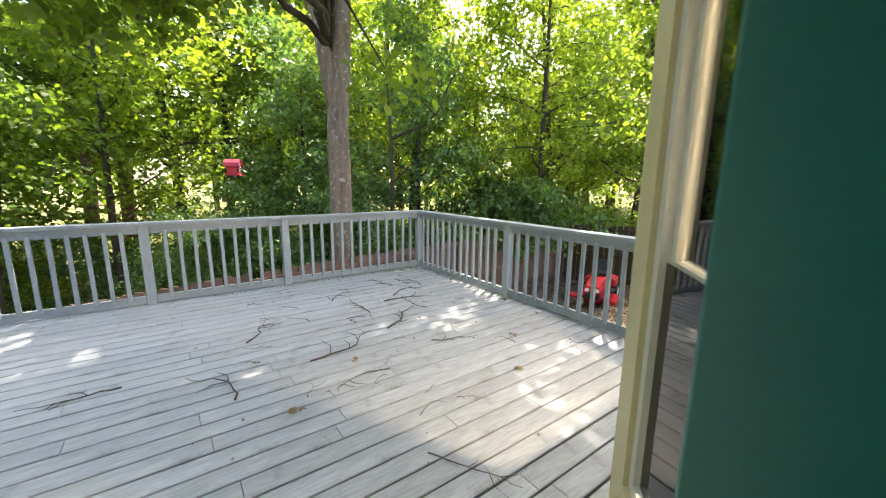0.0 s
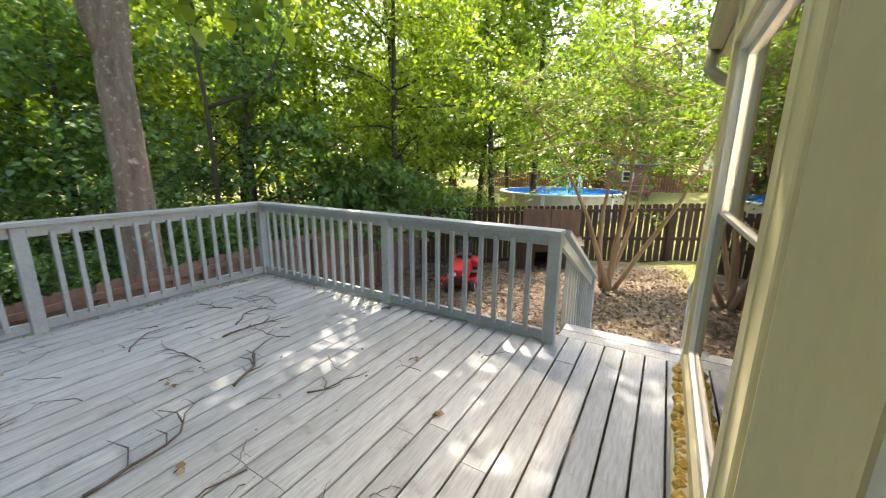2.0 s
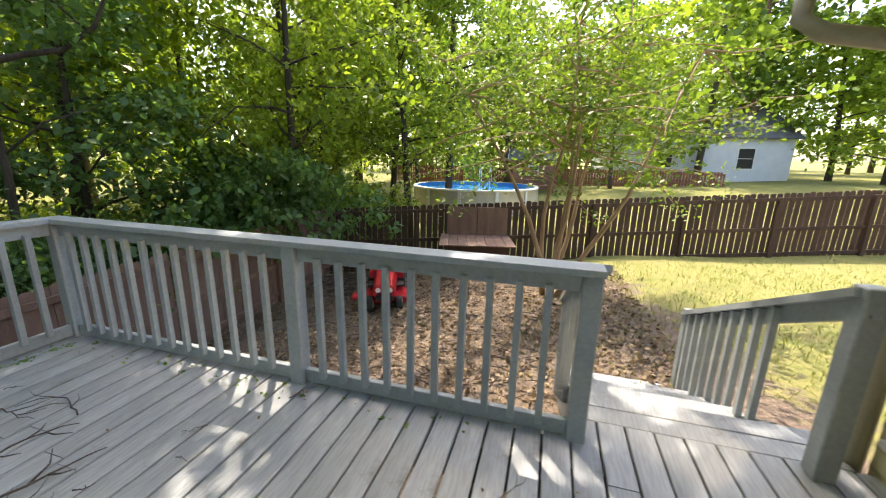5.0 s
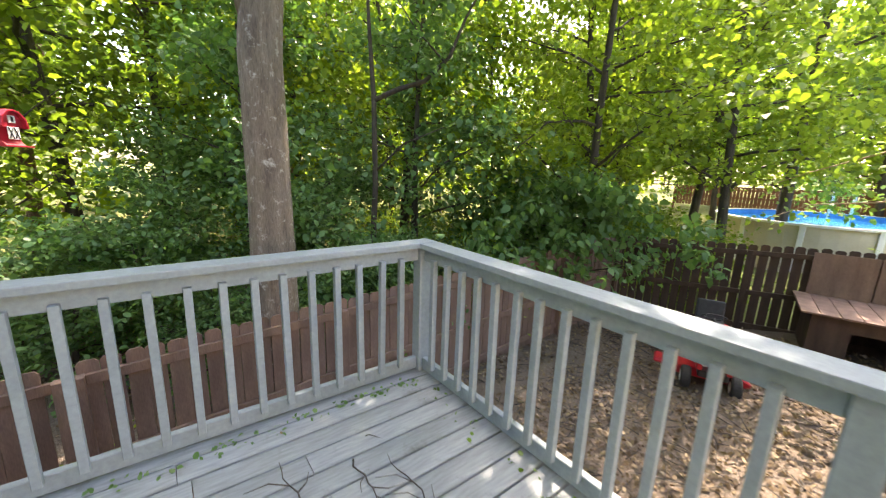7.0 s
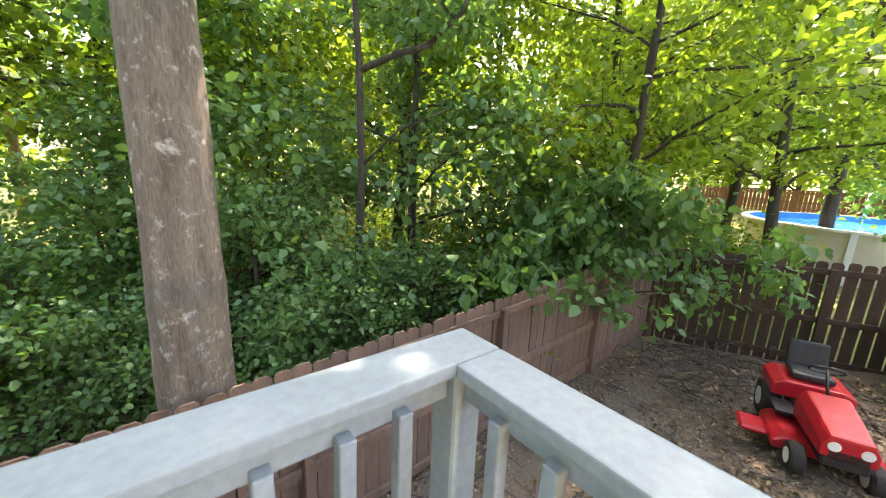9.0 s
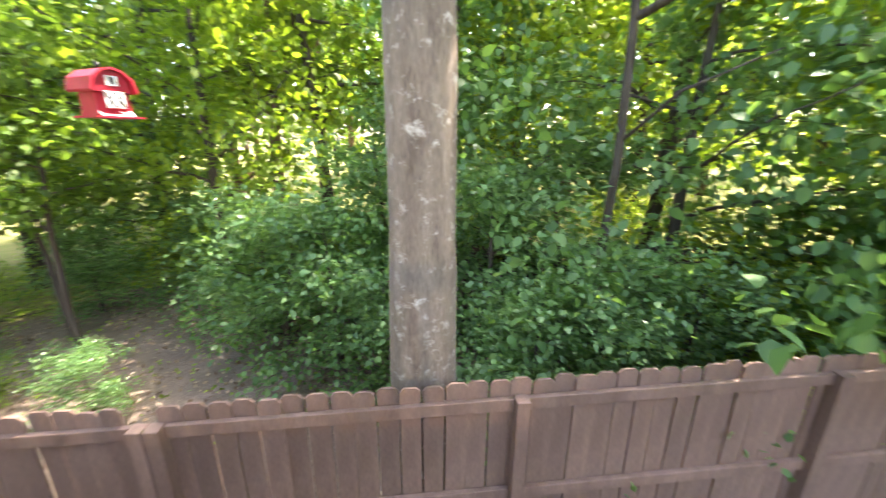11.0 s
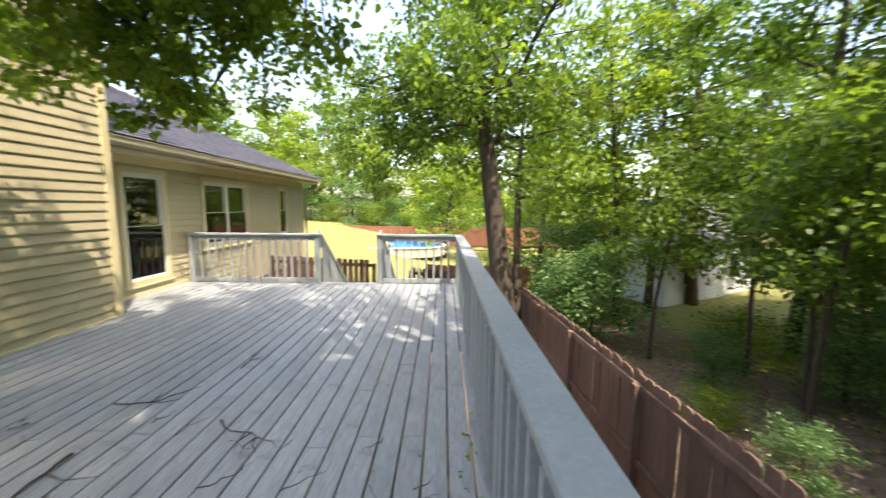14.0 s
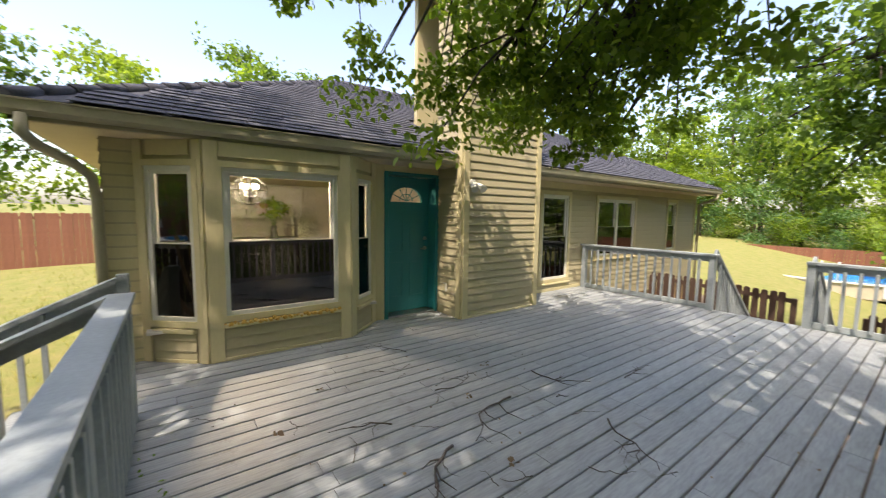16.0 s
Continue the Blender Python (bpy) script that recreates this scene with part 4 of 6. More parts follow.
def big_tree():
    rng = np.random.default_rng(11)
    gz = ground_z(*BIG)
    t = empty("big_tree", "tall grey-brown tree with smooth mottled bark close behind the fence", "tree", m=pose(BIG[0], BIG[1], 0))
    bm = bmesh.new()
    pts = [(0, 0.05, gz - 0.3), (0, 0.02, gz + 0.15), (0.0, 0.0, 0.0), (0.01, 0.0, 1.2), (0.0, 0.02, 2.4), (0.1, 0.03, 3.6), (0.2, 0.1, 5.2), (0.05, 0.2, 7.5), (0.1, 0.3, 10.5), (0.2, 0.4, 14.0)]
    rads = [0.3, 0.255, 0.235, 0.215, 0.208, 0.2, 0.175, 0.145, 0.1, 0.04]
    zs = np.concatenate([np.linspace(gz - 0.3, 5.2, 60), np.linspace(5.6, 14, 12)])
    pz = [q[2] for q in pts]
    tube(bm, [(float(np.interp(z, pz, [q[0] for q in pts])), float(np.interp(z, pz, [q[1] for q in pts])), float(z)) for z in zs], [float(np.interp(z, pz, rads)) for z in zs], 28)
    for v in bm.verts:
        d = Vector((v.co.x, v.co.y, 0))
        v.co += d * (0.05 * noise.noise(Vector((v.co.x * 9, v.co.y * 9, v.co.z * 1.6))) + 0.03 * noise.noise(Vector((v.co.x * 22, v.co.y * 22, v.co.z * 5))))
    tube(bm, [(-0.02, 0.03, 2.6), (-0.12, 0.06, 3.3), (-0.24, 0.1, 4.2), (-0.4, 0.2, 5.6), (-0.7, 0.3, 8), (-1.1, 0.4, 11)], [0.12, 0.14, 0.13, 0.115, 0.09, 0.04], 14)
    part("trunk", bm, BARK, t)
    cen, rr = [], []
    # limbs towards and over the deck, and outwards
    low = [(-3.9, -4.9, 2.7), (-3.3, -5.2, 2.6), (-2.6, -5.6, 2.85), (-3.0, -4.6, 3.1), (-3.7, -5.4, 3.1), (-1.8, -5.9, 3.3), (-1.1, -6.1, 3.85), (-1.9, -5.0, 4.0), (-3.0, -4.2, 4.0), (-4.4, -4.4, 4.2)]
    # later entries of mid are unseen, added to shade the boards near the steps
    mid = [(-4.6, -5.6, 5.4), (-1.2, -5.4, 5.5), (2.0, -4.4, 6.4), (-2.5, -2.5, 7.2), (3.4, -1.6, 6.6), (-4.8, -2.4, 7.4), (3.6, 2.2, 6.4), (-3.5, 2.4, 7.0), (1.2, -3.0, 6.8), (3.2, -3.4, 7.4), (2.2, -5.6, 7.2), (0.2, -4.4, 7.6), (-1.6, -4.0, 8.2), (1.0, -5.8, 8.6), (4.4, -3.0, 8.4), (3.0, -4.2, 6.6), (1.8, -3.4, 7.6), (2.8, -5.4, 8.4), (3.8, -3.8, 7.2), (1.2, -4.8, 6.9), (3.4, -5.6, 6.8), (2.6, -6.2, 6.4), (3.6, -4.8, 6.2), (2.4, -4.9, 7.6), (4.2, -4.4, 7.8), (1.9, -4.2, 8.3)]
    # unseen limbs added in the sun's path to shade the deck's corner
    shading = [(3.0, -0.9, 7.6), (2.6, -1.3, 7.2), (3.6, -0.6, 6.6), (2.0, -1.2, 7.8), (3.2, -1.8, 8.0), (1.9, -0.9, 6.6), (2.7, -0.3, 7.0), (3.5, 0.2, 7.4), (1.4, -0.2, 7.0), (2.4, -1.7, 6.8), (3.4, -1.2, 7.3), (4.3, -0.6, 7.8), (2.2, 0.6, 7.4), (3.1, 1.2, 7.9), (4.2, 0.9, 8.2)]
    high = [(0.5, -4.0, 9.6), (2.5, -2.5, 10.4), (-3.2, -3.0, 10.5), (1.4, 2.6, 11.5), (-3.4, 1.4, 11.5), (0.2, 0, 14.5), (3.4, -4.6, 9.8), (4.6, -1.0, 10.0)]
    ends = [((-0.08, 0.1, 3.9 + 0.1 * i), e) for i, e in enumerate(low)] + [((0, 0.15, 4.8 + 0.15 * i), e) for i, e in enumerate(mid)] + [((0.05, 0.2, 5.0 + 0.2 * i), e) for i, e in enumerate(shading)] + [((0.1, 0.3, 8 + 0.4 * i), e) for i, e in enumerate(high)]
    for k, (p0, p1) in enumerate(ends):
        bm = bmesh.new()
        p0, p1 = np.array(p0), np.array(p1) - (np.array((0, 0, 0.16)) if k < len(low) else 0)
        sag = np.array((0, 0, 0.5))
        path = [p0 + (p1 - p0) * s + sag * math.sin(math.pi * s) + (rng.normal(0, .1, 3) if 0 < s < 1 else 0) for s in np.linspace(0, 1, 8)]
        tube(bm, [tuple(q) for q in path], [0.075 * (1 - 0.85 * i / 7) for i in range(8)], 7)
        for s in range(5 if k < len(low) else 3, 8):
            for _ in range(8 if k < len(low) else 3):
                q = path[s] + rng.normal(0, 0.4 if k < len(low) else 0.62, 3) * np.array((1, 1, 0.55))
                tube(bm, [tuple(path[s - 1]), tuple((path[s - 1] + q) / 2 + np.array((0, 0, .1))), tuple(q)], [0.014, 0.01, 0.004], 4, False)
                cen.append(q)
                rr.append(rng.uniform(0.25, 0.6))
        part("limb", bm, BARK_DARK, t)
    near = len(low) * 24
    side = [i for i in range(near, len(cen)) if cen[i][0] > 1.0 and cen[i][1] < -2.4]
    rest = [i for i in range(near, len(cen)) if not (cen[i][0] > 1.0 and cen[i][1] < -2.4)]
    shade_from, shade_to = near + 15 * len(mid), near + 15 * (len(mid) + len(shading))
    thick = [i for i in rest if shade_from <= i < shade_to]
    rest = [i for i in rest if not shade_from <= i < shade_to]
    # side and thick get denser leaves, added to block sun from the deck
    for chosen, count in ((side, 88), (thick, 84), (rest, 19)):
        part("crown", leaf_mesh("crown", blob_points(rng, [cen[i] for i in chosen], [rr[i] for i in chosen], count), 0.12, rng, LEAF, 0.5), None, t)
    part("hanging_spray", leaf_mesh("spray", blob_points(rng, cen[:near], [0.75 * q for q in rr[:near]], 125), 0.072, rng, LEAF_BRIGHT, 0.6), None, t)
    return t


big_tree()

TALL = [tree_meshes(20 + i, h, r, cf, cr, nl, lv, ls, bk, lm, (rx, ry), corners=5) for i, (h, r, cf, cr, nl, lv, ls, bk, lm, rx, ry) in enumerate((
    (13, 0.16, 0.28, 3.4, 16, 7600, 0.17, BARK_DARK, LEAF, 0.03, 0.02),
    (16, 0.22, 0.35, 3.8, 18, 7600, 0.2, BARK_PINE, LEAF, -0.02, 0.02),
    (10, 0.11, 0.2, 2.8, 15, 7000, 0.15, BARK_DARK, LEAF_BRIGHT, 0.05, -0.03),
    (14, 0.15, 0.22, 3.4, 18, 7800, 0.18, BARK_DARK, LEAF_BRIGHT, 0.02, 0.04),
    (8, 0.09, 0.15, 2.4, 15, 7500, 0.14, BARK_DARK, LEAF_DARK, -0.04, 0.04)))]
SHRUB = [tree_meshes(40 + i, h, 0.05, 0.08, cr, 13, lv, ls, BARK_DARK, lm, (0.05, 0.03), 0.12, 0.35, 3, 0.5) for i, (h, cr, lv, ls, lm) in enumerate((
    (2.6, 1.5, 5200, 0.085, LEAF_DARK), (3.4, 1.6, 5200, 0.09, LEAF_DARK), (1.9, 1.2, 4000, 0.075, LEAF_BRIGHT)))]

FAR_TREE = [tree_meshes(60 + i, h, r, cf, cr, 15, 2700, ls * 1.15, bk, lm, (0.02, 0.02), 0.05, 0.4, 3, 1.0, 4) for i, (h, r, cf, cr, ls, bk, lm) in enumerate((
    (15, 0.2, 0.25, 3.8, 0.34, BARK_PINE, LEAF), (13, 0.16, 0.15, 3.8, 0.34, BARK_DARK, LEAF_BRIGHT), (11, 0.14, 0.12, 3.4, 0.3, BARK_DARK, LEAF_BRIGHT)))]
rt = random.Random(77)
names = ("grey-barked woodland tree with airy green crown", "tall straight woodland tree with reddish bark", "slender woodland tree with bright leaves", "leafy woodland tree with light green crown", "small dark-leaved understorey tree")
far_names = ("tall pine-barked tree in the distance", "broad sunlit tree in the distance", "low bright tree at the wood's edge")
near_spots = [(-1.2, 12.6, 2), (0.4, 14.8, 3), (3.4, 11.8, 4), (5.0, 13.8, 2), (6.4, 10.0, 4), (7.6, 12.6, 3), (-7.6, 14.9, 0), (-12.4, 13.4, 0), (10.6, 12.2, 2), (12.3, 9.5, 3), (14.6, 10.6, 2), (15.4, 7.9, 3), (25.0, 10.2, 0), (26.4, 4.6, 3), (25.6, -1.6, 2), (17.6, 11.4, 3), (1.9, 17.6, 0), (-2.6, 18.8, 1), (5.8, 17.4, 1), (9.4, 16.4, 3), (-10.4, 11.2, 3), (-13.8, 16.2, 1), (-9.2, 17.6, 0), (13.6, 6.4, 3), (17.2, 6.0, 0), (-5.2, 16.6, 3)]
for x, y, k in near_spots:
    plant_tree("woodland_tree", names[k], TALL[k], at_ground(x, y, rt.uniform(0, 360)), "tree", "trees of the wood", rt.uniform(0.85, 1.1))
far_spots = []
for ring_y, count, x_lo, x_hi in ((22, 7, -12, 20), (29, 11, -36, 34), (38, 12, -46, 44), (50, 14, -60, 60)):
    for i in range(count):
        far_spots.append((x_lo + (x_hi - x_lo) * (i + 0.5) / count + rt.uniform(-1.2, 1.2), ring_y + rt.uniform(-2, 2), rt.randrange(3), rt.uniform(0.9, 1.3)))
far_spots += [(-17, 10, 1, 0.9), (-15.5, 13, 2, 0.9), (-24, 12, 0, 1), (-26, 5, 2, 0.8)]
far_spots += [(-52 + 3 * math.sin(i * 2.1), -34 + 7.5 * i, i % 3, 1.25) for i in range(8)]
far_spots += [(-30 + 9 * i, -34 + 3 * math.sin(i), i % 3, 1.2) for i in range(9)]
far_spots += [(52 + 4 * math.sin(i * 1.7), -30 + 8 * i, (i + 1) % 3, 1.3) for i in range(9)]
far_spots += [(13.5, 11.5, 2, 0.75), (17, 14, 1, 0.8), (22, 15.5, 2, 1), (29, 17, 1, 1), (36, 13, 1, 1.1), (42, 6, 2, 1.1), (40, -3, 1, 1.1), (38, -12, 0, 1), (30, -17, 1, 0.9), (22, -19, 2, 0.9), (33, 1, 2, 0.7)]
far_spots += [(-44 + 2.5 * math.sin(i * 2.9), -26 + 4.6 * i, (i * 2 + 1) % 3, 1.0) for i in range(11)]
far_spots += [(-40 + 6.5 * i, -27 + 2 * math.sin(i * 2.3), (i + 1) % 3, 1.0) for i in range(13)]
far_spots += [(45 + 2 * math.sin(i * 2.7), -24 + 5 * i, (i * 2 + 1) % 3, 1.1) for i in range(9)]
far_spots += [(-37.5 + 1.2 * math.sin(i * 2.3), -24 + 2.7 * i, (1, 2, 2, 1)[i % 4], 0.75 + 0.12 * math.sin(i * 1.9)) for i in range(18)]
far_spots += [(33 + 2.5 * math.sin(i * 2.1), -16 + 4.2 * i, (i + 2) % 3, 1.2 + 0.1 * math.sin(i)) for i in range(9)]
for x, y, k, sc in far_spots:
    plant_tree("distant_tree", far_names[k], FAR_TREE[k], at_ground(x, y, rt.uniform(0, 360)), "tree", "distant trees", sc * rt.uniform(0.9, 1.1))
shrub_names = ("dark glossy understorey shrub", "leafy green shrub below the trees", "light green low shrub")
shrub_spots = [(1.6, 9.9, 0, 1.0), (2.4, 9.2, 0, 0.75), (-0.1, 11.4, 0, 1.0), (3.9, 8.3, 0, 0.75), (4.8, 8.5, 1, 0.75), (5.7, 8.6, 0, 0.8), (3.6, 9.8, 1, 1.0), (-8.2, 9.4, 0, 1.25), (-9.6, 9.0, 0, 1.1), (6.9, 8.9, 2, 1.1), (5.0, 10.6, 1, 1.1), (-1.8, 13.4, 0, 1.0), (2.2, 12.0, 1, 1.1), (-3.4, 14.4, 2, 1.1), (8.2, 10.8, 2, 1.2), (0.6, 13.2, 2, 1.1), (11.8, 8.6, 2, 1.3), (12.4, 6.6, 2, 1.2), (13.4, 8.0, 2, 1.4), (4.2, 15.2, 2, 1.3), (7.6, 14.6, 2, 1.2), (-12, 10, 1, 1.3), (-14, 8.4, 2, 1.2), (15.0, 10.5, 0, 1.1), (-1.4, 9.2, 1, 0.35), (-3.2, 9.4, 2, 0.45), (-5.0, 10.8, 0, 0.5), (-4.2, 12.8, 0, 0.8), (-6.4, 12.6, 2, 0.9), (0.6, 10.6, 1, 0.9), (-4.2, 16.0, 1, 1.5), (2.2, 15.3, 1, 1.4), (-6.4, 15.6, 1, 1.3), (9.0, 9.2, 1, 1.1), (10.6, 9.6, 1, 1.2)]
shrub_spots += [(-35.6 + 0.6 * math.sin(i * 1.7), -17 + 2.1 * i, 1 + i % 2, 1.5 + 0.3 * math.sin(i * 2.2)) for i in range(17)]
for x, y, k, sc in shrub_spots:
    plant_tree("shrub", shrub_names[k], SHRUB[k], at_ground(x, y, rt.uniform(0, 360)), "shrub", "understorey shrubs", sc)

# drooping dark-leaved tree over the fence corner
plant_tree("corner_tree", "small tree with large dark leaves drooping over the fence", tree_meshes(91, 3.6, 0.06, 0.3, 2.7, 16, 6000, 0.15, BARK_DARK, LEAF_DARK, (-0.12, -0.22), 0.08, 0.7, 3, 0.42), at_ground(8.9, 8.3))
plant_tree("corner_tree", "tall thin-trunked tree with bright crown behind the fence", tree_meshes(92, 12, 0.1, 0.22, 3.4, 20, 9500, 0.13, BARK_DARK, LEAF_BRIGHT, (0.02, -0.03), 0.05, 0.5, 4, 0.6), at_ground(9.5, 7.9))
# pair of leaning trunks inside the fence
twin = empty("twin_tree", "two dark leaning trunks growing together inside the fence", "tree", m=at_ground(-6.75, 6.72))
w1, c1 = tree_meshes(95, 12, 0.33, 0.52, 4.2, 18, 11000, 0.15, BARK_DARK, LEAF, (-0.12, -0.12), 0.03, 0.5, 4, 0.8)
w2, c2 = tree_meshes(96, 9, 0.14, 0.55, 2.6, 12, 4500, 0.14, BARK_DARK, LEAF, (-0.1, -0.05), 0.06, 0.5, 3, 0.7)
part("trunk", w1, None, twin)
part("crown", c1, None, twin)
r3 = np.random.default_rng(98)
bm = bmesh.new()
tc_, tr_ = [], []
for e in ((-0.4, -3.5, 4.6), (0.6, -2.9, 5.2), (-1.1, -4.1, 5.0), (1.1, -2.1, 5.8), (0.1, -2.7, 6.7), (-1.5, -2.7, 6.2), (1.6, -1.7, 7.2), (-0.6, -4.6, 5.8), (0.8, -3.8, 6.6)):
    e = np.array(e)
    b0 = np.array((-0.95, -1.1, 4.6 + 0.35 * e[2]))
    pth = [b0 + (e - b0) * q + np.array((0, 0, 0.5)) * math.sin(math.pi * q) for q in np.linspace(0, 1, 7)]
    tube(bm, [tuple(q) for q in pth], [0.06 * (1 - 0.13 * i) for i in range(7)], 6)
    for q in pth[3:]:
        for _ in range(5):
            tc_.append(q + r3.normal(0, 0.5, 3) * np.array((1, 1, 0.6)))
            tr_.append(r3.uniform(0.3, 0.6))
part("limb", bm, BARK_DARK, twin)
part("hanging_spray", leaf_mesh("spray", blob_points(r3, tc_, tr_, 48), 0.11, r3, LEAF, 0.6), None, twin)
part("trunk", w2, None, twin, m=pose(-0.45, 0.25, 0))
part("crown", c2, None, twin, m=pose(-0.45, 0.25, 0))
# crooked dark sapling beyond the corner of the deck
crook = empty("crooked_sapling", "crooked bare dark sapling among the leaves", "tree", m=pose(4.93, 9.2, 0.1))
rv = Vector((0.78, -0.63, 0))
for nm, pts_, rad_ in (("trunk", [(0.02, 0.02, ground_z(4.9, 9.0) - 0.1), (-0.03, 0, 0.0), (0.02, 0, 1.0), (0.0, 0, 2.4), (-0.06, 0.02, 3.4), (-0.12, 0.05, 4.8)], [0.065, 0.055, 0.05, 0.045, 0.032, 0.014]),
                       ("branch", [(0, 0, 2.4), tuple(rv * 0.45 + Vector((0, 0, 2.6))), tuple(rv * 0.85 + Vector((0, 0, 2.72))), tuple(rv * 1.25 + Vector((0, 0, 3.1))), tuple(rv * 1.5 + Vector((0, 0, 3.7))), tuple(rv * 2.0 + Vector((0, 0, 4.6)))], [0.045, 0.042, 0.038, 0.03, 0.022, 0.01]),
                       ("branch", [tuple(rv * 1.2 + Vector((0, 0, 3.0))), tuple(rv * 0.7 + Vector((0, 0, 3.5))), tuple(rv * 0.2 + Vector((0.1, 0.1, 4.2)))], [0.018, 0.014, 0.006]),
                       ("branch", [(0.0, 0, 1.2), tuple(rv * 0.5 + Vector((0, 0, 1.7))), tuple(rv * 1.2 + Vector((0, 0, 2.0)))], [0.022, 0.016, 0.006])):
    bm = bmesh.new()
    tube(bm, pts_, rad_, 7)
    part(nm, bm, BARK_DARK, crook)
# saplings on the bare floor of the wood
sap = tree_meshes(97, 6.5, 0.06, 0.4, 1.8, 11, 2600, 0.13, BARK_DARK, LEAF, (0.03, 0.02), 0.1, 0.45, 3, 0.55)
for x, y in ((-3.75, 11.6), (-5.6, 11.9), (-6.8, 10.4), (-2.95, 10.9)):
    plant_tree("sapling", "thin woodland sapling with sparse leaves", sap, at_ground(x, y, 70 * x), "tree", "saplings", 0.9 + 0.05 * x % 0.2)
# crape myrtle in the yard
crape = empty("crape_myrtle", "crape myrtle with several pale peeling stems and airy crown", "tree", m=at_ground(8.2, 1.55))
rng = np.random.default_rng(31)
cen, rr = [], []
for i, (dx, dy) in enumerate(((0.05, 0.7), (0.3, -0.1), (0.1, -0.95), (-0.35, -0.45), (0.6, -0.7), (-0.25, 0.3))):
    bm = bmesh.new()
    twigs_ = []
    lp = limb_path(rng, (0.05 * i - 0.1, 0.04 * i - 0.08, -0.2), (dx * 0.5, dy * 0.5, 1.2), 4.6, 0.09, 8)
    tube(bm, [tuple(q) for q in lp], [0.055 * (1 - 0.11 * s) for s in range(9)], 8)
    for s in (5, 6, 7, 8):
        for _ in range(4):
            d = rng.normal(0, 1, 3) * np.array((1, 1, 0.35)) + np.array((0, 0, 0.2))
            q = limb_path(rng, lp[s], d, rng.uniform(1.0, 2.3), 0.2, 4, -0.05)
            twigs_.append(q)
            for v in q[1:]:
                cen.append(v)
                rr.append(rng.uniform(0.25, 0.5))
    stem = part("stem", bm, BARK_PALE, crape, "smooth pale tan stem")
    for q in twigs_:
        bm = bmesh.new()
        tube(bm, [tuple(v) for v in q], [0.018, 0.014, 0.01, 0.007, 0.004], 5, False)
        part("branch", bm, BARK_PALE, stem)
part("crown", leaf_mesh("crown", blob_points(rng, cen, rr, 24), 0.075, rng, LEAF_CRAPE, 0.3), None, crape)

# ---- birdhouse-like feeder ----
FEED = (0.93, 7.55, 1.47)
feeder = empty("bird_feeder", "red barn-shaped bird feeder hanging from a thin wire", "bird feeder", m=pose(*FEED, 0, 0, -25) @ Matrix.Scale(0.84, 4))
bm = bmesh.new()
fw, fd, fh = 0.105, 0.13, 0.2
prism(bm, [(-fd, 0.0), (fd, 0.0), (fd * 0.72, 0.04), (fd * 0.72, fh), (-fd * 0.72, fh), (-fd * 0.72, 0.04)], -fw, fw, Matrix.Rotation(radians(90), 4, "Z"))
part("body", bm, BARN_RED, feeder)
bm = bmesh.new()
outer = [(-0.145, 0.17), (-0.125, 0.25), (-0.06, 0.305), (0.0, 0.32), (0.06, 0.305), (0.125, 0.25), (0.145, 0.17)]
inner = [(y * 0.9, z - 0.014) for y, z in outer[::-1]]
prism(bm, outer + inner, -0.15, 0.15)
part("roof", bm, BARN_RED, feeder, "curved red barn roof")
bm = bmesh.new()
prism(bm, [(-0.11, 0.16), (-0.1, 0.235), (-0.05, 0.285), (0, 0.297), (0.05, 0.285), (0.1, 0.235), (0.11, 0.16)], -0.12, 0.12)
part("gable", bm, BARN_RED, feeder)
for z0, z1, w in ((0.055, 0.165, 0.06), (0.2, 0.265, 0.035)):
    bm = bmesh.new()
    bx(bm, 0.121, 0.127, -w, w, z0, z1)
    dr = part("barn_door", bm, WHITE, feeder, "white painted door panel")
    bm = bmesh.new()
    if z0 < 0.1:
        for s in (-1, 1):
            tube(bm, [(0.128, s * 0.052, z0 + 0.005), (0.128, s * 0.006, z1 - 0.005)], 0.005, 4)
            tube(bm, [(0.128, s * 0.006, z0 + 0.005), (0.128, s * 0.052, z1 - 0.005)], 0.005, 4)
    else:
        bx(bm, 0.127, 0.13, -0.012, 0.012, z0 + 0.01, z1 - 0.01)
    part("brace", bm, BLACK, dr)
bm = bmesh.new()
bx(bm, -0.13, 0.16, -0.15, 0.15, -0.012, 0.0)
part("tray", bm, BARN_RED, feeder)
bm = bmesh.new()
tube(bm, [(0, 0, 0.31), (0, 0, 0.36)], [0.02, 0.012], 8)
tube(bm, [(0, 0, 0.36), (0.05, -0.05, 2.2), (0.1, -0.1, 4.4)], 0.003, 4)
part("hanger", bm, IRON, feeder, "thin hanging wire")

# ---- lawn tractor ----
tr = empty("lawn_tractor", "red riding mower with black seat parked on bare earth", "lawn mower", m=at_ground(8.05, 4.75, 202, 0.02) @ Matrix.Scale(0.84, 4))
# it points along its own +x
bm = bmesh.new()
prof = [(-0.27, 0.42), (-0.27, 0.66), (-0.2, 0.78), (0.2, 0.78), (0.27, 0.66), (0.27, 0.42)]
prism(bm, prof, 0.1, 0.92)
for v in bm.verts:
    if v.co.x > 0.5:
        v.co.z -= 0.10 * (v.co.z > 0.5)
        v.co.y *= 0.86
bevel(bm, 0.03, 2)
hood = part("hood", bm, RED, tr, "glossy red hood")
for y in (-0.13, 0.13):
    bm = bmesh.new()
    disc(bm, (0.915, y, 0.56), 0.055, 0.03, "x", 16)
    part("headlight", bm, WHITE, hood, "round pale headlight")
bm = bmesh.new()
for i in range(5):
    bx(bm, 0.9, 0.93, -0.16, 0.16, 0.43 + 0.018 * i, 0.44 + 0.018 * i)
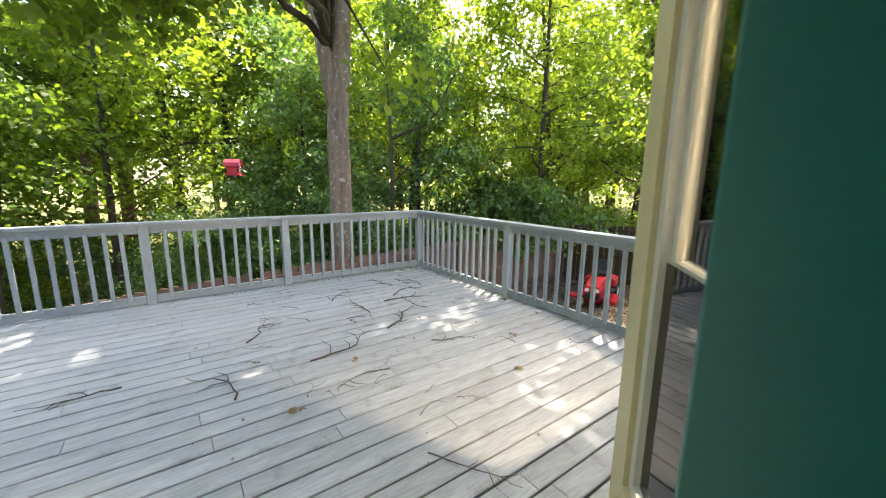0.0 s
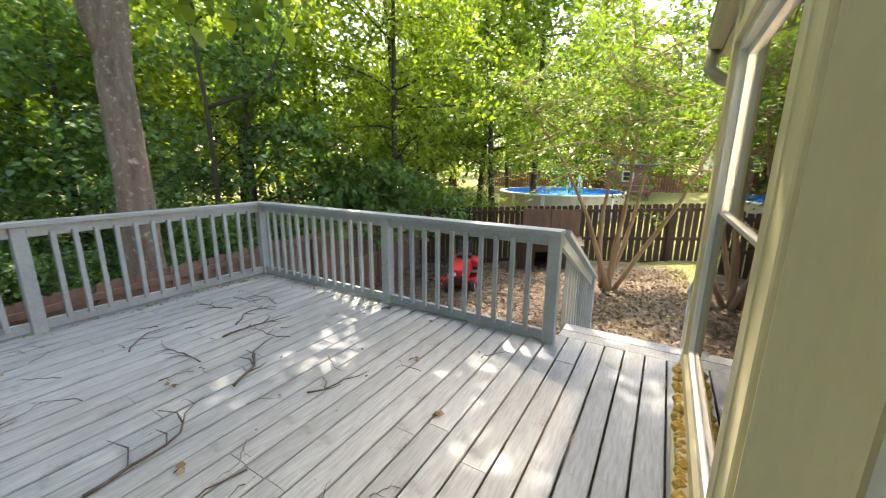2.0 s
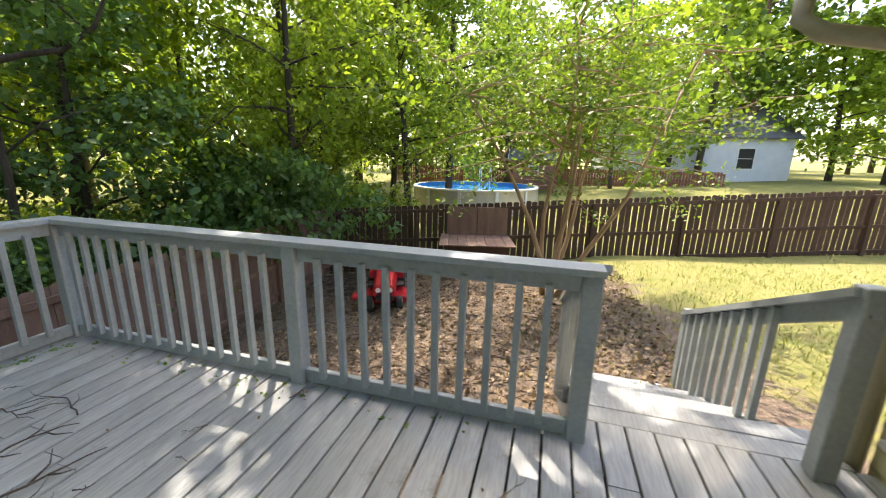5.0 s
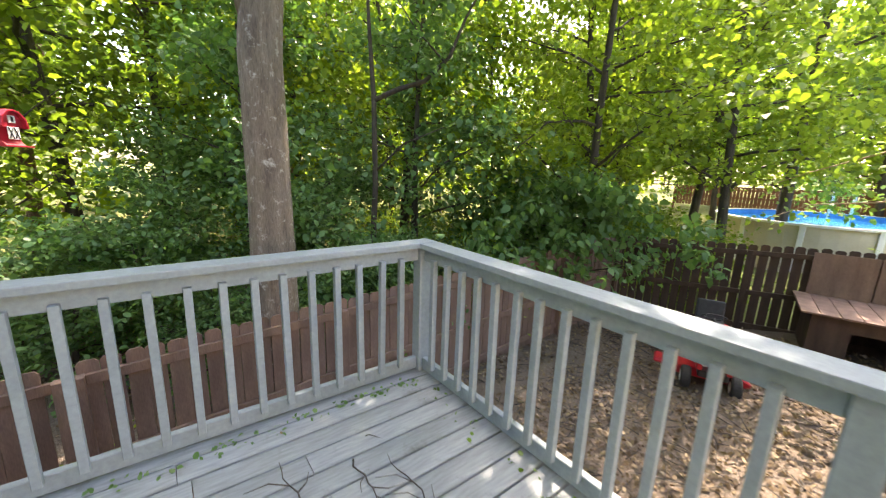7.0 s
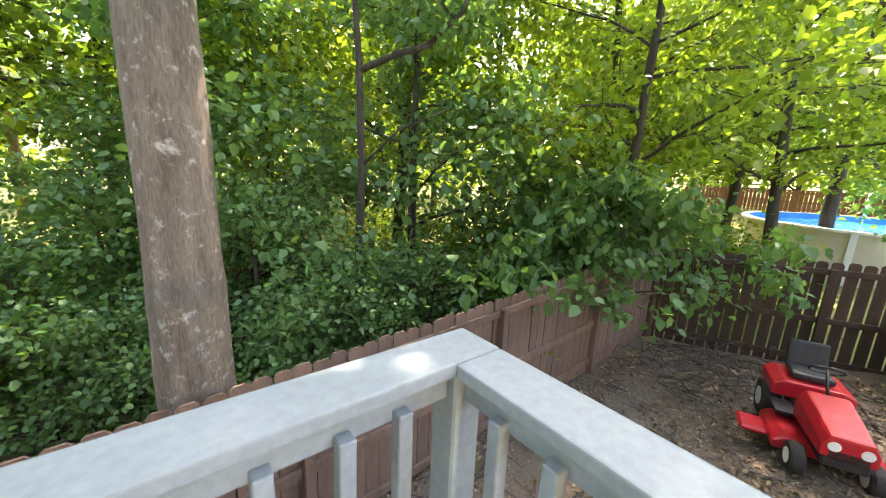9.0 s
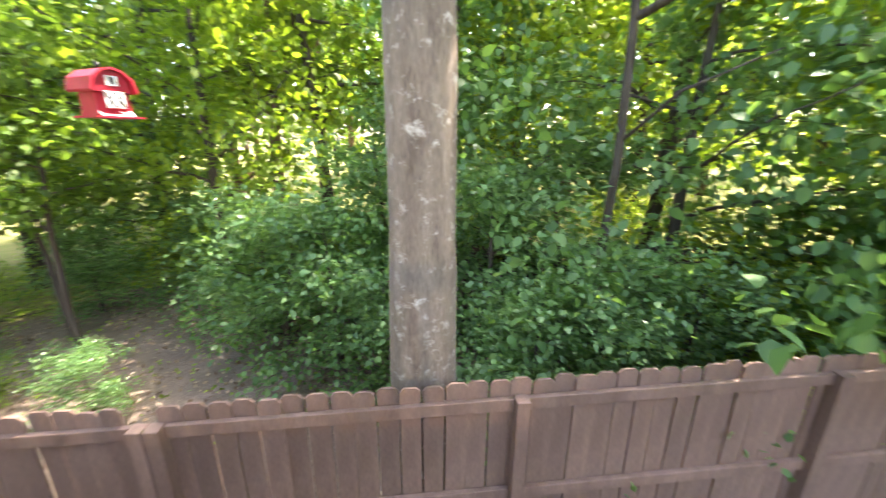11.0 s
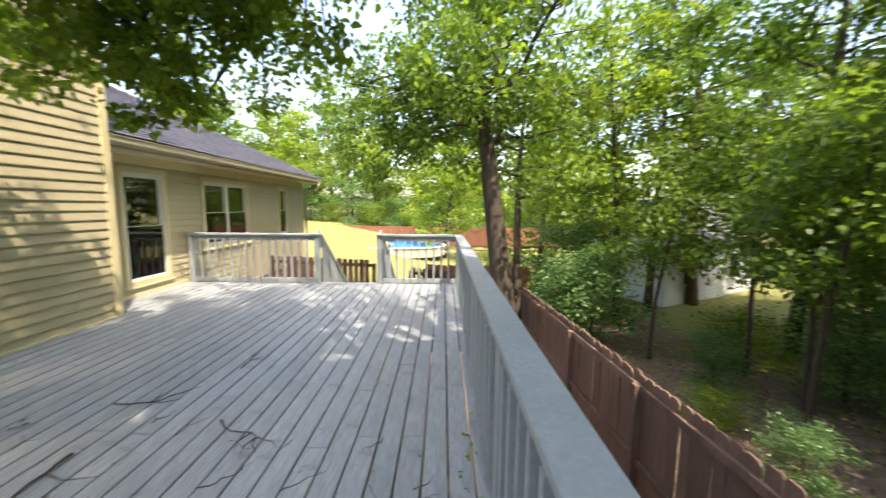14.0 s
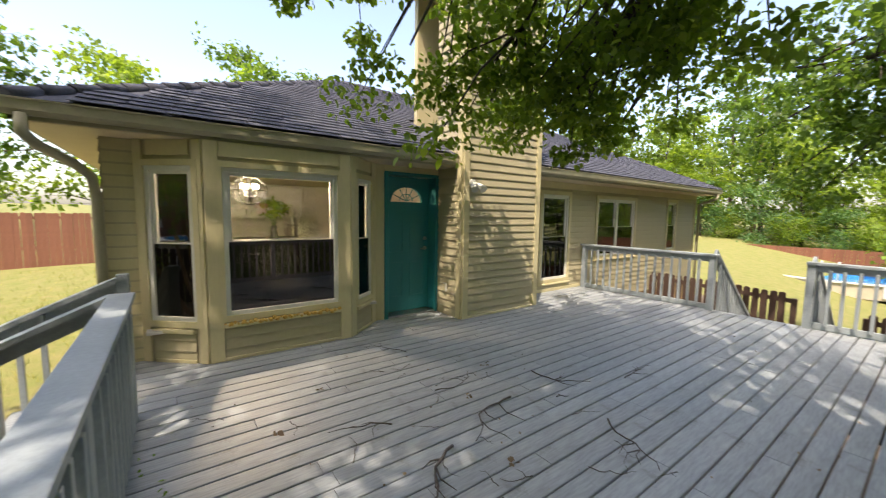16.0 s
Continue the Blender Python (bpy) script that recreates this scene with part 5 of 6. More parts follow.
part("grille", bm, BLACK, hood)
bm = bmesh.new()
bx(bm, -0.75, 0.9, -0.2, 0.2, 0.3, 0.42)
bevel(bm, 0.02)
part("chassis", bm, BLACK, tr)
bm = bmesh.new()
prism(bm, [(-0.42, 0.45), (-0.42, 0.62), (-0.3, 0.68), (0.3, 0.68), (0.42, 0.62), (0.42, 0.45)], -0.85, -0.25)
bevel(bm, 0.03, 2)
part("fender", bm, RED, tr, "red rear fender")
bm = bmesh.new()
bx(bm, -0.25, 0.1, -0.42, 0.42, 0.36, 0.4)
part("footboard", bm, BLACK, tr)
bm = bmesh.new()
bx(bm, -0.72, -0.34, -0.22, 0.22, 0.7, 0.79)
bevel(bm, 0.035, 2)
seat = part("seat", bm, BLACK, tr, "black moulded seat")
bm = bmesh.new()
bx(bm, -0.04, 0.04, -0.22, 0.22, 0.0, 0.36, pose(-0.72, 0, 0.76, 0, -14, 0))
bevel(bm, 0.03, 2)
part("backrest", bm, BLACK, seat)
bm = bmesh.new()
tube(bm, [(0.12, 0, 0.75), (-0.06, 0, 1.0)], 0.018, 8)
tube(bm, [(-0.08 + 0.07 * math.cos(a) * 0.7, 0.17 * math.sin(a), 1.01 + 0.17 * math.cos(a) * 0.35) for a in [i * math.pi / 10 for i in range(21)]], 0.014, 6, False)
part("steering_wheel", bm, BLACK, tr)
for x, y, r, w in ((-0.55, -0.36, 0.26, 0.2), (-0.55, 0.36, 0.26, 0.2), (0.68, -0.33, 0.18, 0.14), (0.68, 0.33, 0.18, 0.14)):
    bm = bmesh.new()
    disc(bm, (x, y, r - 0.02), r, w, "y", 24)
    bevel(bm, 0.025, 1)
    wh = part("wheel", bm, RUBBER, tr, "black rubber wheel")
    bm = bmesh.new()
    disc(bm, (x, y, r - 0.02), r * 0.5, w + 0.012, "y", 20)
    part("rim", bm, WHITE, wh, "dusty white rim")
bm = bmesh.new()
prism(bm, [(-0.5, 0.1), (-0.5, 0.2), (-0.4, 0.27), (0.4, 0.27), (0.55, 0.2), (0.55, 0.1)], -0.2, 0.5)
bevel(bm, 0.02)
part("mower_deck", bm, RED, tr, "red cutting deck")
bm = bmesh.new()
bx(bm, 0.0, 0.35, -0.8, -0.5, 0.12, 0.2)
bevel(bm, 0.03)
part("discharge_chute", bm, RED, tr)

# ---- dog house against the fence ----
dz = ground_z(10.3, 3.9)
dog = empty("dog_house", "low dark wooden dog house with a flat reddish roof", "dog house", m=pose(10.43, 3.4, dz, 0, 0, 14.4))
bm = bmesh.new()
for q in ((-0.55, 0.55, -0.75, -0.71, 0, 0.72), (-0.55, 0.55, 0.71, 0.75, 0, 0.72), (0.51, 0.55, -0.71, 0.71, 0, 0.72), (-0.55, -0.51, -0.71, -0.1, 0, 0.72), (-0.55, -0.51, 0.3, 0.71, 0, 0.72), (-0.55, -0.51, -0.1, 0.3, 0.5, 0.72)):
    bx(bm, *q)
part("walls", bm, FENCE_DARK, dog)
for i in range(8):
    box_part("roof_board", -0.68, 0.68, -0.9 + i * 0.225, -0.9 + i * 0.225 + 0.218, 0.72, 0.75, FENCE, dog)
# plywood sheets on the fence behind it
for u in (3.2, 4.0):
    sheet = box_part("plywood_sheet", u, u + 0.78, -0.14, -0.12, dz + 0.4, 0.2, FENCE, None, "brown plywood sheet covering gaps in the fence", 0.002)
    sheet.matrix_basis = Matrix.Translation((10.2, 7.4, 0)) @ Matrix.Rotation(math.atan2(-15.9, 4.1), 4, "Z")
    tagged(sheet, category="board", group="plywood on the fence")

# ---- above-ground pool next door ----


def pool(x, y, rx, ry, top, label, liner):
    gz = ground_z(x, y)
    po = empty("swimming_pool", label, "pool", m=pose(x, y, 0))
    n = 48
    bm = bmesh.new()
    for a, b, z0, z1 in ((1.0, 0.985, gz - 0.3, top),):
        rings = []
        for f, z in ((a, z0), (a, z1), (b, z1), (b, z0 + 0.35)):
            rings.append([bm.verts.new((rx * f * math.cos(2 * math.pi * i / n), ry * f * math.sin(2 * math.pi * i / n), z)) for i in range(n)])
        for u, v in zip(rings, rings[1:]):
            for i in range(n):
                bm.faces.new((u[i], u[(i + 1) % n], v[(i + 1) % n], v[i]))
    part("wall", bm, POOLWALL, po, "cream corrugated pool wall")
    bm = bmesh.new()
    lo = [bm.verts.new((rx * 0.984 * math.cos(2 * math.pi * i / n), ry * 0.984 * math.sin(2 * math.pi * i / n), top - 0.5)) for i in range(n)]
    hi = [bm.verts.new((rx * 0.984 * math.cos(2 * math.pi * i / n), ry * 0.984 * math.sin(2 * math.pi * i / n), top - 0.005)) for i in range(n)]
    for i in range(n):
        bm.faces.new((lo[i], hi[i], hi[(i + 1) % n], lo[(i + 1) % n]))
    part("liner", bm, liner, po, "bright blue liner")
    bm = bmesh.new()
    inner = [bm.verts.new((rx * 0.97 * math.cos(2 * math.pi * i / n), ry * 0.97 * math.sin(2 * math.pi * i / n), top + 0.02)) for i in range(n)]
    outer = [bm.verts.new((rx * 1.03 * math.cos(2 * math.pi * i / n), ry * 1.03 * math.sin(2 * math.pi * i / n), top + 0.015)) for i in range(n)]
    low = [bm.verts.new((rx * 1.03 * math.cos(2 * math.pi * i / n), ry * 1.03 * math.sin(2 * math.pi * i / n), top - 0.05)) for i in range(n)]
    for i in range(n):
        j = (i + 1) % n
        bm.faces.new((inner[i], outer[i], outer[j], inner[j]))
        bm.faces.new((outer[i], low[i], low[j], outer[j]))
    part("top_rail", bm, WHITE, po, "white top rail")
    bm = bmesh.new()
    bm.faces.new([bm.verts.new((rx * 0.98 * math.cos(2 * math.pi * i / n), ry * 0.98 * math.sin(2 * math.pi * i / n), top - 0.2)) for i in range(n)])
    part("water", bm, WATER, po, "blue pool water")
    for k in range(0, 48, 4):
        a = 2 * math.pi * k / n
        m = Matrix.Translation((rx * 1.005 * math.cos(a), ry * 1.005 * math.sin(a), 0)) @ Matrix.Rotation(a, 4, "Z")
        box_part("upright", 0, 0.05, -0.07, 0.07, gz - 0.2, top - 0.02, WHITE, po, m=m)
    for dy in (-0.3, 0.3):
        bm = bmesh.new()
        q = [(rx * 0.75, dy, top - 0.3), (rx * 0.75, dy, top + 0.75), (rx * 0.79, dy, top + 0.88), (rx * 0.85, dy, top + 0.88), (rx * 0.89, dy, top + 0.75), (rx * 0.93, dy, top + 0.05)]
        tube(bm, q, 0.03, 8)
        part("ladder_rail", bm, WHITE, po, "white ladder rail")
    return po


pool(20.2, 5.4, 3.4, 3.0, 0.16, "round above-ground pool with blue liner and white rails", POOLBLUE)
pool(-25.0, 1.4, 2.6, 3.6, -1.4, "distant oval pool with blue water beyond the fences", POOLBLUE)

# low paling fences and seats behind the pool
fence_run("board_fence", (27, 13), (27.5, -8), 0.95, 1.0, 1.1, FENCE_RED, "low reddish fence behind the pool", 0.02, seed=12, posts_every=2.8)
fence_run("rail_fence", (36, 20), (38, -14), 1.55, 1.6, 1.0, FENCE_DARK, "dark rail fence on the distant lawn", 0.9, width=0.1, seed=13, posts_every=2.8)


def picnic_table(x, y, turn):
    t = empty("picnic_table", "dark red wooden picnic table on the far lawn", "table", "picnic tables", m=at_ground(x, y, turn))
    for i in range(5):
        box_part("tabletop_board", -0.9, 0.9, -0.37 + 0.15 * i, -0.37 + 0.15 * i + 0.14, 0.72, 0.76, BRICKISH, t)
    for s in (-1, 1):
        box_part("bench", -0.9, 0.9, s * 0.7 - 0.13, s * 0.7 + 0.13, 0.42, 0.46, BRICKISH, t)
        for e in (-0.7, 0.7):
            bm = bmesh.new()
            tube(bm, [(e, s * 0.72, 0.0), (e, s * 0.2, 0.74)], 0.045, 6)
            part("leg", bm, BRICKISH, t)
    for e in (-0.7, 0.7):
        box_part("crossbar", e - 0.02, e + 0.02, -0.8, 0.8, 0.36, 0.44, BRICKISH, t)


picnic_table(24.5, 8.0, 80)
picnic_table(24.8, 2.4, 95)

# ---- neighbouring houses ----


def simple_house(name, x, y, turn, w, d, h, rise, wall_m, roof_m, label, windows, dz=0.0):
    """A gabled house: walls with lapped courses, roof slopes with thickness, windows with panes."""
    hs = empty(name, label, "house", "houses next door", m=at_ground(x, y, turn, dz))
    bm = bmesh.new()
    prism(bm, [(-d / 2, -0.5), (d / 2, -0.5), (d / 2, h), (0, h + rise), (-d / 2, h)], -w / 2, w / 2)
    part("wall", bm, wall_m, hs)
    k = int(h / 0.2)
    bm = bmesh.new()
    for i in range(k):
        bx(bm, -w / 2 - 0.015, w / 2 + 0.015, -d / 2 - 0.015, d / 2 + 0.015, i * 0.2 + 0.1, i * 0.2 + 0.13)
    part("siding", bm, wall_m, hs)
    for s in (-1, 1):
        bm = bmesh.new()
        a = math.atan2(rise, d / 2)
        m = Matrix.Translation((0, 0, h + rise + 0.02)) @ Matrix.Rotation(-s * a, 4, "X")
        L = math.hypot(d / 2, rise) + 0.35
        bx(bm, -w / 2 - 0.3, w / 2 + 0.3, min(0, s * L), max(0, s * L), 0, 0.1, m)
        rf = part("roof", bm, roof_m, hs)
        for e in (-1, 1):
            bm = bmesh.new()
            bx(bm, e * (w / 2 + 0.3) - 0.02, e * (w / 2 + 0.3) + 0.02, min(0, s * L), max(0, s * L), -0.12, 0.11, m)
            part("barge_board", bm, WHITE, rf)
    for face, u, z, ww, wh in windows:
        sg = -1 if face < 2 else 1
        if face % 2 == 0:
            m = pose(u, sg * (d / 2 + 0.01), z)
        else:
            m = pose(sg * (w / 2 + 0.01), u, z, 0, 0, 90)
        bm = bmesh.new()
        for q in ((-ww / 2 - 0.08, -ww / 2, -0.08, wh + 0.08), (ww / 2, ww / 2 + 0.08, -0.08, wh + 0.08), (-ww / 2, ww / 2, wh, wh + 0.08), (-ww / 2, ww / 2, -0.08, 0), (-ww / 2, ww / 2, wh / 2 - 0.02, wh / 2 + 0.02)):
            bx(bm, q[0], q[1], -0.05, 0.05, q[2], q[3], m)
        wi = part("window", bm, WHITE, hs)
        bm = bmesh.new()
        bx(bm, -ww / 2, ww / 2, -0.02, 0.02, 0, wh, m)
        part("pane", bm, BLACK, wi)
    return hs


simple_house("neighbour_house", -17.2, 16.6, 118, 7.5, 5.2, 2.9, 1.7, WHITESIDE, GREYROOF, "pale grey-blue sided house with grey gable roof among trees", [(1, 0.0, 1.0, 0.9, 1.2), (0, -2.0, 0.9, 0.9, 1.2), (0, 1.8, 0.9, 0.9, 1.2), (3, 0.3, 1.0, 0.9, 1.2), (2, 1, 1, 0.9, 1.2)])
simple_house("neighbour_house", 35.0, -7.5, 100, 11, 7, 3.0, 2.2, WHITESIDE, GREYROOF, "white house glimpsed through the crape myrtle", [(1, 0.0, 1.0, 1.0, 1.3), (0, -3.0, 0.9, 1.0, 1.3), (2, 2.6, 0.9, 1.0, 1.3), (2, -2.6, 0.9, 1.0, 1.3)])
simple_house("neighbour_shed", 27.2, 3.0, 95, 2.6, 2.0, 1.9, 0.5, BRICKISH, GREYROOF, "small red-brown shed behind the pool", [(2, 0.0, 0.9, 0.5, 0.5)])

# ---- kitchen behind the bay ----
bm = bmesh.new()
bx(bm, -1.85, 3.30, -5.2, -0.2, -0.05, 0.0)
tagged(part("floor_kitchen", bm, INFLOOR), "brown wooden kitchen floor", "floor", kind="structure")
bm = bmesh.new()
bx(bm, 0.78, 3.2, -0.2, 0.32, 0.30, 0.33)
tagged(part("bay_shelf", bm, INWALL), "pale shelf inside the bay", "shelf", kind="structure")
for nm, q in (("wall_kitchen_back", (-1.85, 3.30, -5.3, -5.2, 0, 2.19)), ("wall_kitchen_side", (-1.95, -1.85, -5.2, -0.02, 0, 2.19)), ("wall_kitchen_end", (3.20, 3.30, -5.2, -0.02, 0, 2.19)), ("wall_bedroom", (-9.8, -1.96, -2.6, -2.5, -0.4, 2.19))):
    bm = bmesh.new()
    bx(bm, *q)
    tagged(part(nm, bm, INWALL), "plain beige interior wall", "wall", kind="structure")
bm = bmesh.new()
bx(bm, -9.8, -1.96, -2.5, -0.15, -0.45, -0.4)
tagged(part("floor_bedroom", bm, INFLOOR), "dim interior floor", "floor", kind="structure")


def base_unit(x, y, turn, w, doors, h=0.86, d=0.58, z=0.0, name="base_cabinet", label="white kitchen base cabinet with dark handles"):
    c = empty(name, label, "cabinet", "kitchen cabinets", m=pose(x, y, z, 0, 0, turn))
    bm = bmesh.new()
    bx(bm, 0, w, -d, 0, 0.08 if z == 0 else 0, h)
    part("body", bm, WHITE, c)
    if z == 0:
        box_part("plinth", 0.02, w - 0.02, -d, -0.05, 0, 0.08, BLACK, c)
    for i in range(doors):
        a, b = w * i / doors + 0.004, w * (i + 1) / doors - 0.004
        dr = box_part("door", a, b, 0.001, 0.02, 0.1 if z == 0 else 0.01, h - 0.01, WHITE, c)
        bm = bmesh.new()
        hx = b - 0.05 if i % 2 == 0 else a + 0.05
        hz = h - 0.22 if z == 0 else 0.08
        tube(bm, [(hx, 0.02, hz), (hx, 0.045, hz + 0.01), (hx, 0.045, hz + 0.11), (hx, 0.02, hz + 0.12)], 0.007, 6)
        part("handle", bm, IRON, dr, "black bar handle")
    return c


for i in range(3):
    base_unit(0.3 + 0.8 * i, -4.6, 0, 0.8, 2)
    base_unit(0.3 + 0.8 * i, -4.84, 0, 0.8, 2, 0.75, 0.34, 1.35, "wall_cabinet", "white wall cabinet with dark handles")
base_unit(0.9, -2.3, 0, 0.9, 2, name="kitchen_island", label="white kitchen island cabinet with dark handle")
bm = bmesh.new()
bx(bm, 0.28, 2.72, -5.2, -4.56, 0.86, 0.90)
tagged(part("worktop", bm, CONCRETE), "pale stone kitchen worktop", "worktop")
bm = bmesh.new()
bx(bm, 0.86, 1.84, -2.92, -2.26, 0.861, 0.90)
tagged(part("island_top", bm, CONCRETE), "pale stone top on the island", "worktop")
# plant on the island
vase = empty("potted_plant", "green leafy plant in a dark vase on the island", "plant", m=pose(1.45, -2.5, 0.9))
bm = bmesh.new()
tube(bm, [(0, 0, 0), (0, 0, 0.1), (0, 0, 0.3), (0, 0, 0.36)], [0.06, 0.085, 0.05, 0.055], 16)
part("vase", bm, BLACK, vase)
rng = np.random.default_rng(9)
part("foliage", leaf_mesh("foliage", blob_points(rng, [(0, 0, 0.6), (0.1, 0.05, 0.75), (-0.12, 0, 0.7)], [0.2, 0.16, 0.16], 60), 0.1, rng, LEAF_BRIGHT, 0.1), None, vase)
bm = bmesh.new()
for i in range(7):
    a = i * 0.9
    tube(bm, [(0, 0, 0.3), (0.06 * math.cos(a), 0.06 * math.sin(a), 0.5), (0.15 * math.cos(a), 0.15 * math.sin(a), 0.68)], 0.004, 4)
part("stems", bm, LEAF_DARK, vase)
# chandelier
ch = empty("chandelier", "black wire globe chandelier with lit bulbs", "chandelier", m=pose(2.1, -0.75, 1.78))
bm = bmesh.new()
for ax in range(4):
    m = Matrix.Rotation(ax * math.pi / 4, 4, "Z")
    tube(bm, [tuple(m @ Vector((0.22 * math.cos(a), 0, 0.18 * math.sin(a)))) for a in [i * math.pi / 12 for i in range(25)]], 0.006, 5, False)
tube(bm, [(0.22 * math.cos(a), 0.22 * math.sin(a), 0) for a in [i * math.pi / 12 for i in range(25)]], 0.006, 5, False)
part("cage", bm, IRON, ch)
bm = bmesh.new()
tube(bm, [(0, 0, -0.15), (0, 0, 0.395)], 0.008, 6)
for k in range(4):
    a = k * math.pi / 2 + 0.4
    tube(bm, [(0, 0, -0.1), (0.1 * math.cos(a), 0.1 * math.sin(a), -0.06), (0.1 * math.cos(a), 0.1 * math.sin(a), 0.02)], 0.008, 6)
part("arms", bm, IRON, ch)
for k in range(4):
    a = k * math.pi / 2 + 0.4
    bm = bmesh.new()
    bmesh.ops.create_icosphere(bm, subdivisions=2, radius=0.028, matrix=pose(0.1 * math.cos(a), 0.1 * math.sin(a), 0.06) @ Matrix.Diagonal((1, 1, 1.4, 1)))
    part("bulb", bm, BULB, ch, "glowing clear bulb")

lamp = bpy.data.lights.new("chandelier_light", "POINT")
lamp.energy, lamp.color, lamp.shadow_soft_size = 90, (1.0, 0.84, 0.62), 0.08
new("chandelier_light", lamp).matrix_world = pose(2.1, -0.75, 1.82)

# ---- fittings on the house ----
of = empty("outlet_cover", "cream weatherproof outlet cover on the siding", "outlet", m=pose(CH0 + 0.022, 0.36, 0.42))
bm = bmesh.new()
bx(bm, 0, 0.03, -0.04, 0.04, -0.065, 0.065)
bevel(bm, 0.006)
part("box", bm, VINYL, of)
bm = bmesh.new()
bx(bm, 0.031, 0.036, -0.028, 0.028, -0.05, 0.05)
part("flap", bm, TRIM, of)
sl = empty("flood_light", "cream twin flood light on the chimney siding", "lamp", m=pose(-0.50, CHY + 0.02, 1.95))
bm = bmesh.new()
disc(bm, (0, 0.015, 0), 0.055, 0.03, "y", 20)
part("base", bm, VINYL, sl)
for s in (-1, 1):
    bm = bmesh.new()
    tube(bm, [(0, 0.03, 0), (s * 0.05, 0.07, -0.01), (s * 0.07, 0.12, -0.05), (s * 0.08, 0.17, -0.10)], [0.012, 0.016, 0.04, 0.055], 12)
    part("lamp_head", bm, VINYL, sl)

# ---- twigs and leaves on the deck ----


def twig(seed, x, y, length, turn, thick=0.006, side=2):
    r = np.random.default_rng(seed)
    bm = bmesh.new()
    p = np.array((0.0, 0.0, thick))
    a = 0.0
    path = [p.copy()]
    for i in range(9):
        a += r.normal(0, 0.28)
        p = p + np.array((math.cos(a), math.sin(a), 0)) * length / 9
        p[2] = thick + abs(r.normal(0, 0.006))
        path.append(p.copy())
    tube(bm, [tuple(q) for q in path], [thick * (1 - 0.08 * i) for i in range(10)], 5)
    for k in range(side):
        j = int(r.integers(2, 8))
        b = a + r.choice((-1, 1)) * r.uniform(0.5, 1.0)
        l2 = length * r.uniform(0.15, 0.4)
        q = path[j]
        tube(bm, [tuple(q), tuple(q + np.array((math.cos(b), math.sin(b), 0)) * l2 * 0.5 + np.array((0, 0, .004))), tuple(q + np.array((math.cos(b + .3), math.sin(b + .3), 0)) * l2)], [thick * 0.6, thick * 0.45, thick * 0.2], 4)
    ob = part("fallen_twig", bm, TWIG, None, "", pose(x, y, 0.0015, 0, 0, turn))
    tagged(ob, "thin dark fallen twig lying on the deck boards", "twig", "twigs on the deck")


rt = random.Random(14)
for i, (x, y, ln, tn, th) in enumerate(((0.75, 2.75, 0.75, 20, 0.009), (1.55, 3.0, 0.7, 35, 0.011), (1.9, 3.75, 0.6, -20, 0.009), (2.1, 3.9, 0.55, 10, 0.008), (1.2, 2.3, 0.5, 160, 0.005), (0.2, 2.5, 0.6, 70, 0.007), (1.75, 2.55, 0.45, -60, 0.006), (2.3, 4.3, 0.5, 120, 0.006), (2.5, 4.6, 0.4, 200, 0.005), (0.95, 1.4, 0.5, -80, 0.004), (2.6, 4.05, 0.5, 60, 0.005), (1.6, 3.5, 0.6, 95, 0.006), (2.2, 3.3, 0.5, 150, 0.005), (0.4, 3.4, 0.6, 15, 0.007), (-0.4, 3.1, 0.5, 200, 0.006), (1.4, 4.1, 0.5, 45, 0.006))):
    twig(100 + i, x, y, ln, tn, th, 3)
for i in range(34):
    twig(200 + i, rt.uniform(0.3, 3.1), rt.uniform(1.6, 4.95), rt.uniform(0.08, 0.3), rt.uniform(0, 360), rt.uniform(0.002, 0.004), 1)


def scatter_leaves(name, n, x0, x1, y0, y1, zf, size, material, label, seed, bias=None):
    r = np.random.default_rng(seed)
    xs, ys = r.uniform(x0, x1, n), r.uniform(y0, y1, n)
    if bias:
        xs, ys = bias(r, xs, ys)
    c = np.stack([xs, ys, [zf(a, b) for a, b in zip(xs, ys)]], 1)
    me = leaf_mesh(name, c, size, r, material, 0.0)
    ob = new(name, me)
    return tagged(ob, label, "leaves", kind="stuff")


def deck_z(x, y):
    return 0.008


scatter_leaves("fallen_leaves", 110, -3.8, 3.1, 0.8, 5.0, deck_z, 0.022, DRYLEAF, "small dry leaves and scraps on the deck", 3)
scatter_leaves("rail_leaves", 150, -4.0, 3.15, 4.98, 5.08, deck_z, 0.03, LEAF_DARK, "leaves gathered below the long railing", 4, lambda r, x, y: (3.15 - np.abs(r.normal(0, 1.6, len(x))), y))
scatter_leaves("corner_leaves", 60, 3.05, 3.2, 2.0, 5.0, deck_z, 0.03, LEAF, "green leaves along the foot of the railing", 5)
for i, (x, y) in enumerate(((3.13, 3.02), (2.0, 1.75), (1.05, 2.55), (1.35, 3.35), (2.45, 2.2), (0.5, 2.15))):
    r = np.random.default_rng(70 + i)
    me = leaf_mesh("curled_leaf", np.array([(0.0, 0.0, 0.01), (0.015, 0.01, 0.02), (-0.01, 0.012, 0.015), (0.0, -0.015, 0.02)]), 0.045, r, DRYLEAF, 0.3)
    tagged(part("curled_leaf", me, None, None, "", pose(x, y, 0.0, 0, 0, 60 * i)), "dark curled dead leaf on the deck", "leaf", "curled leaves")

# ---- litter on the ground ----


def gz1(x, y):
    return ground_z(x, y) + 0.02


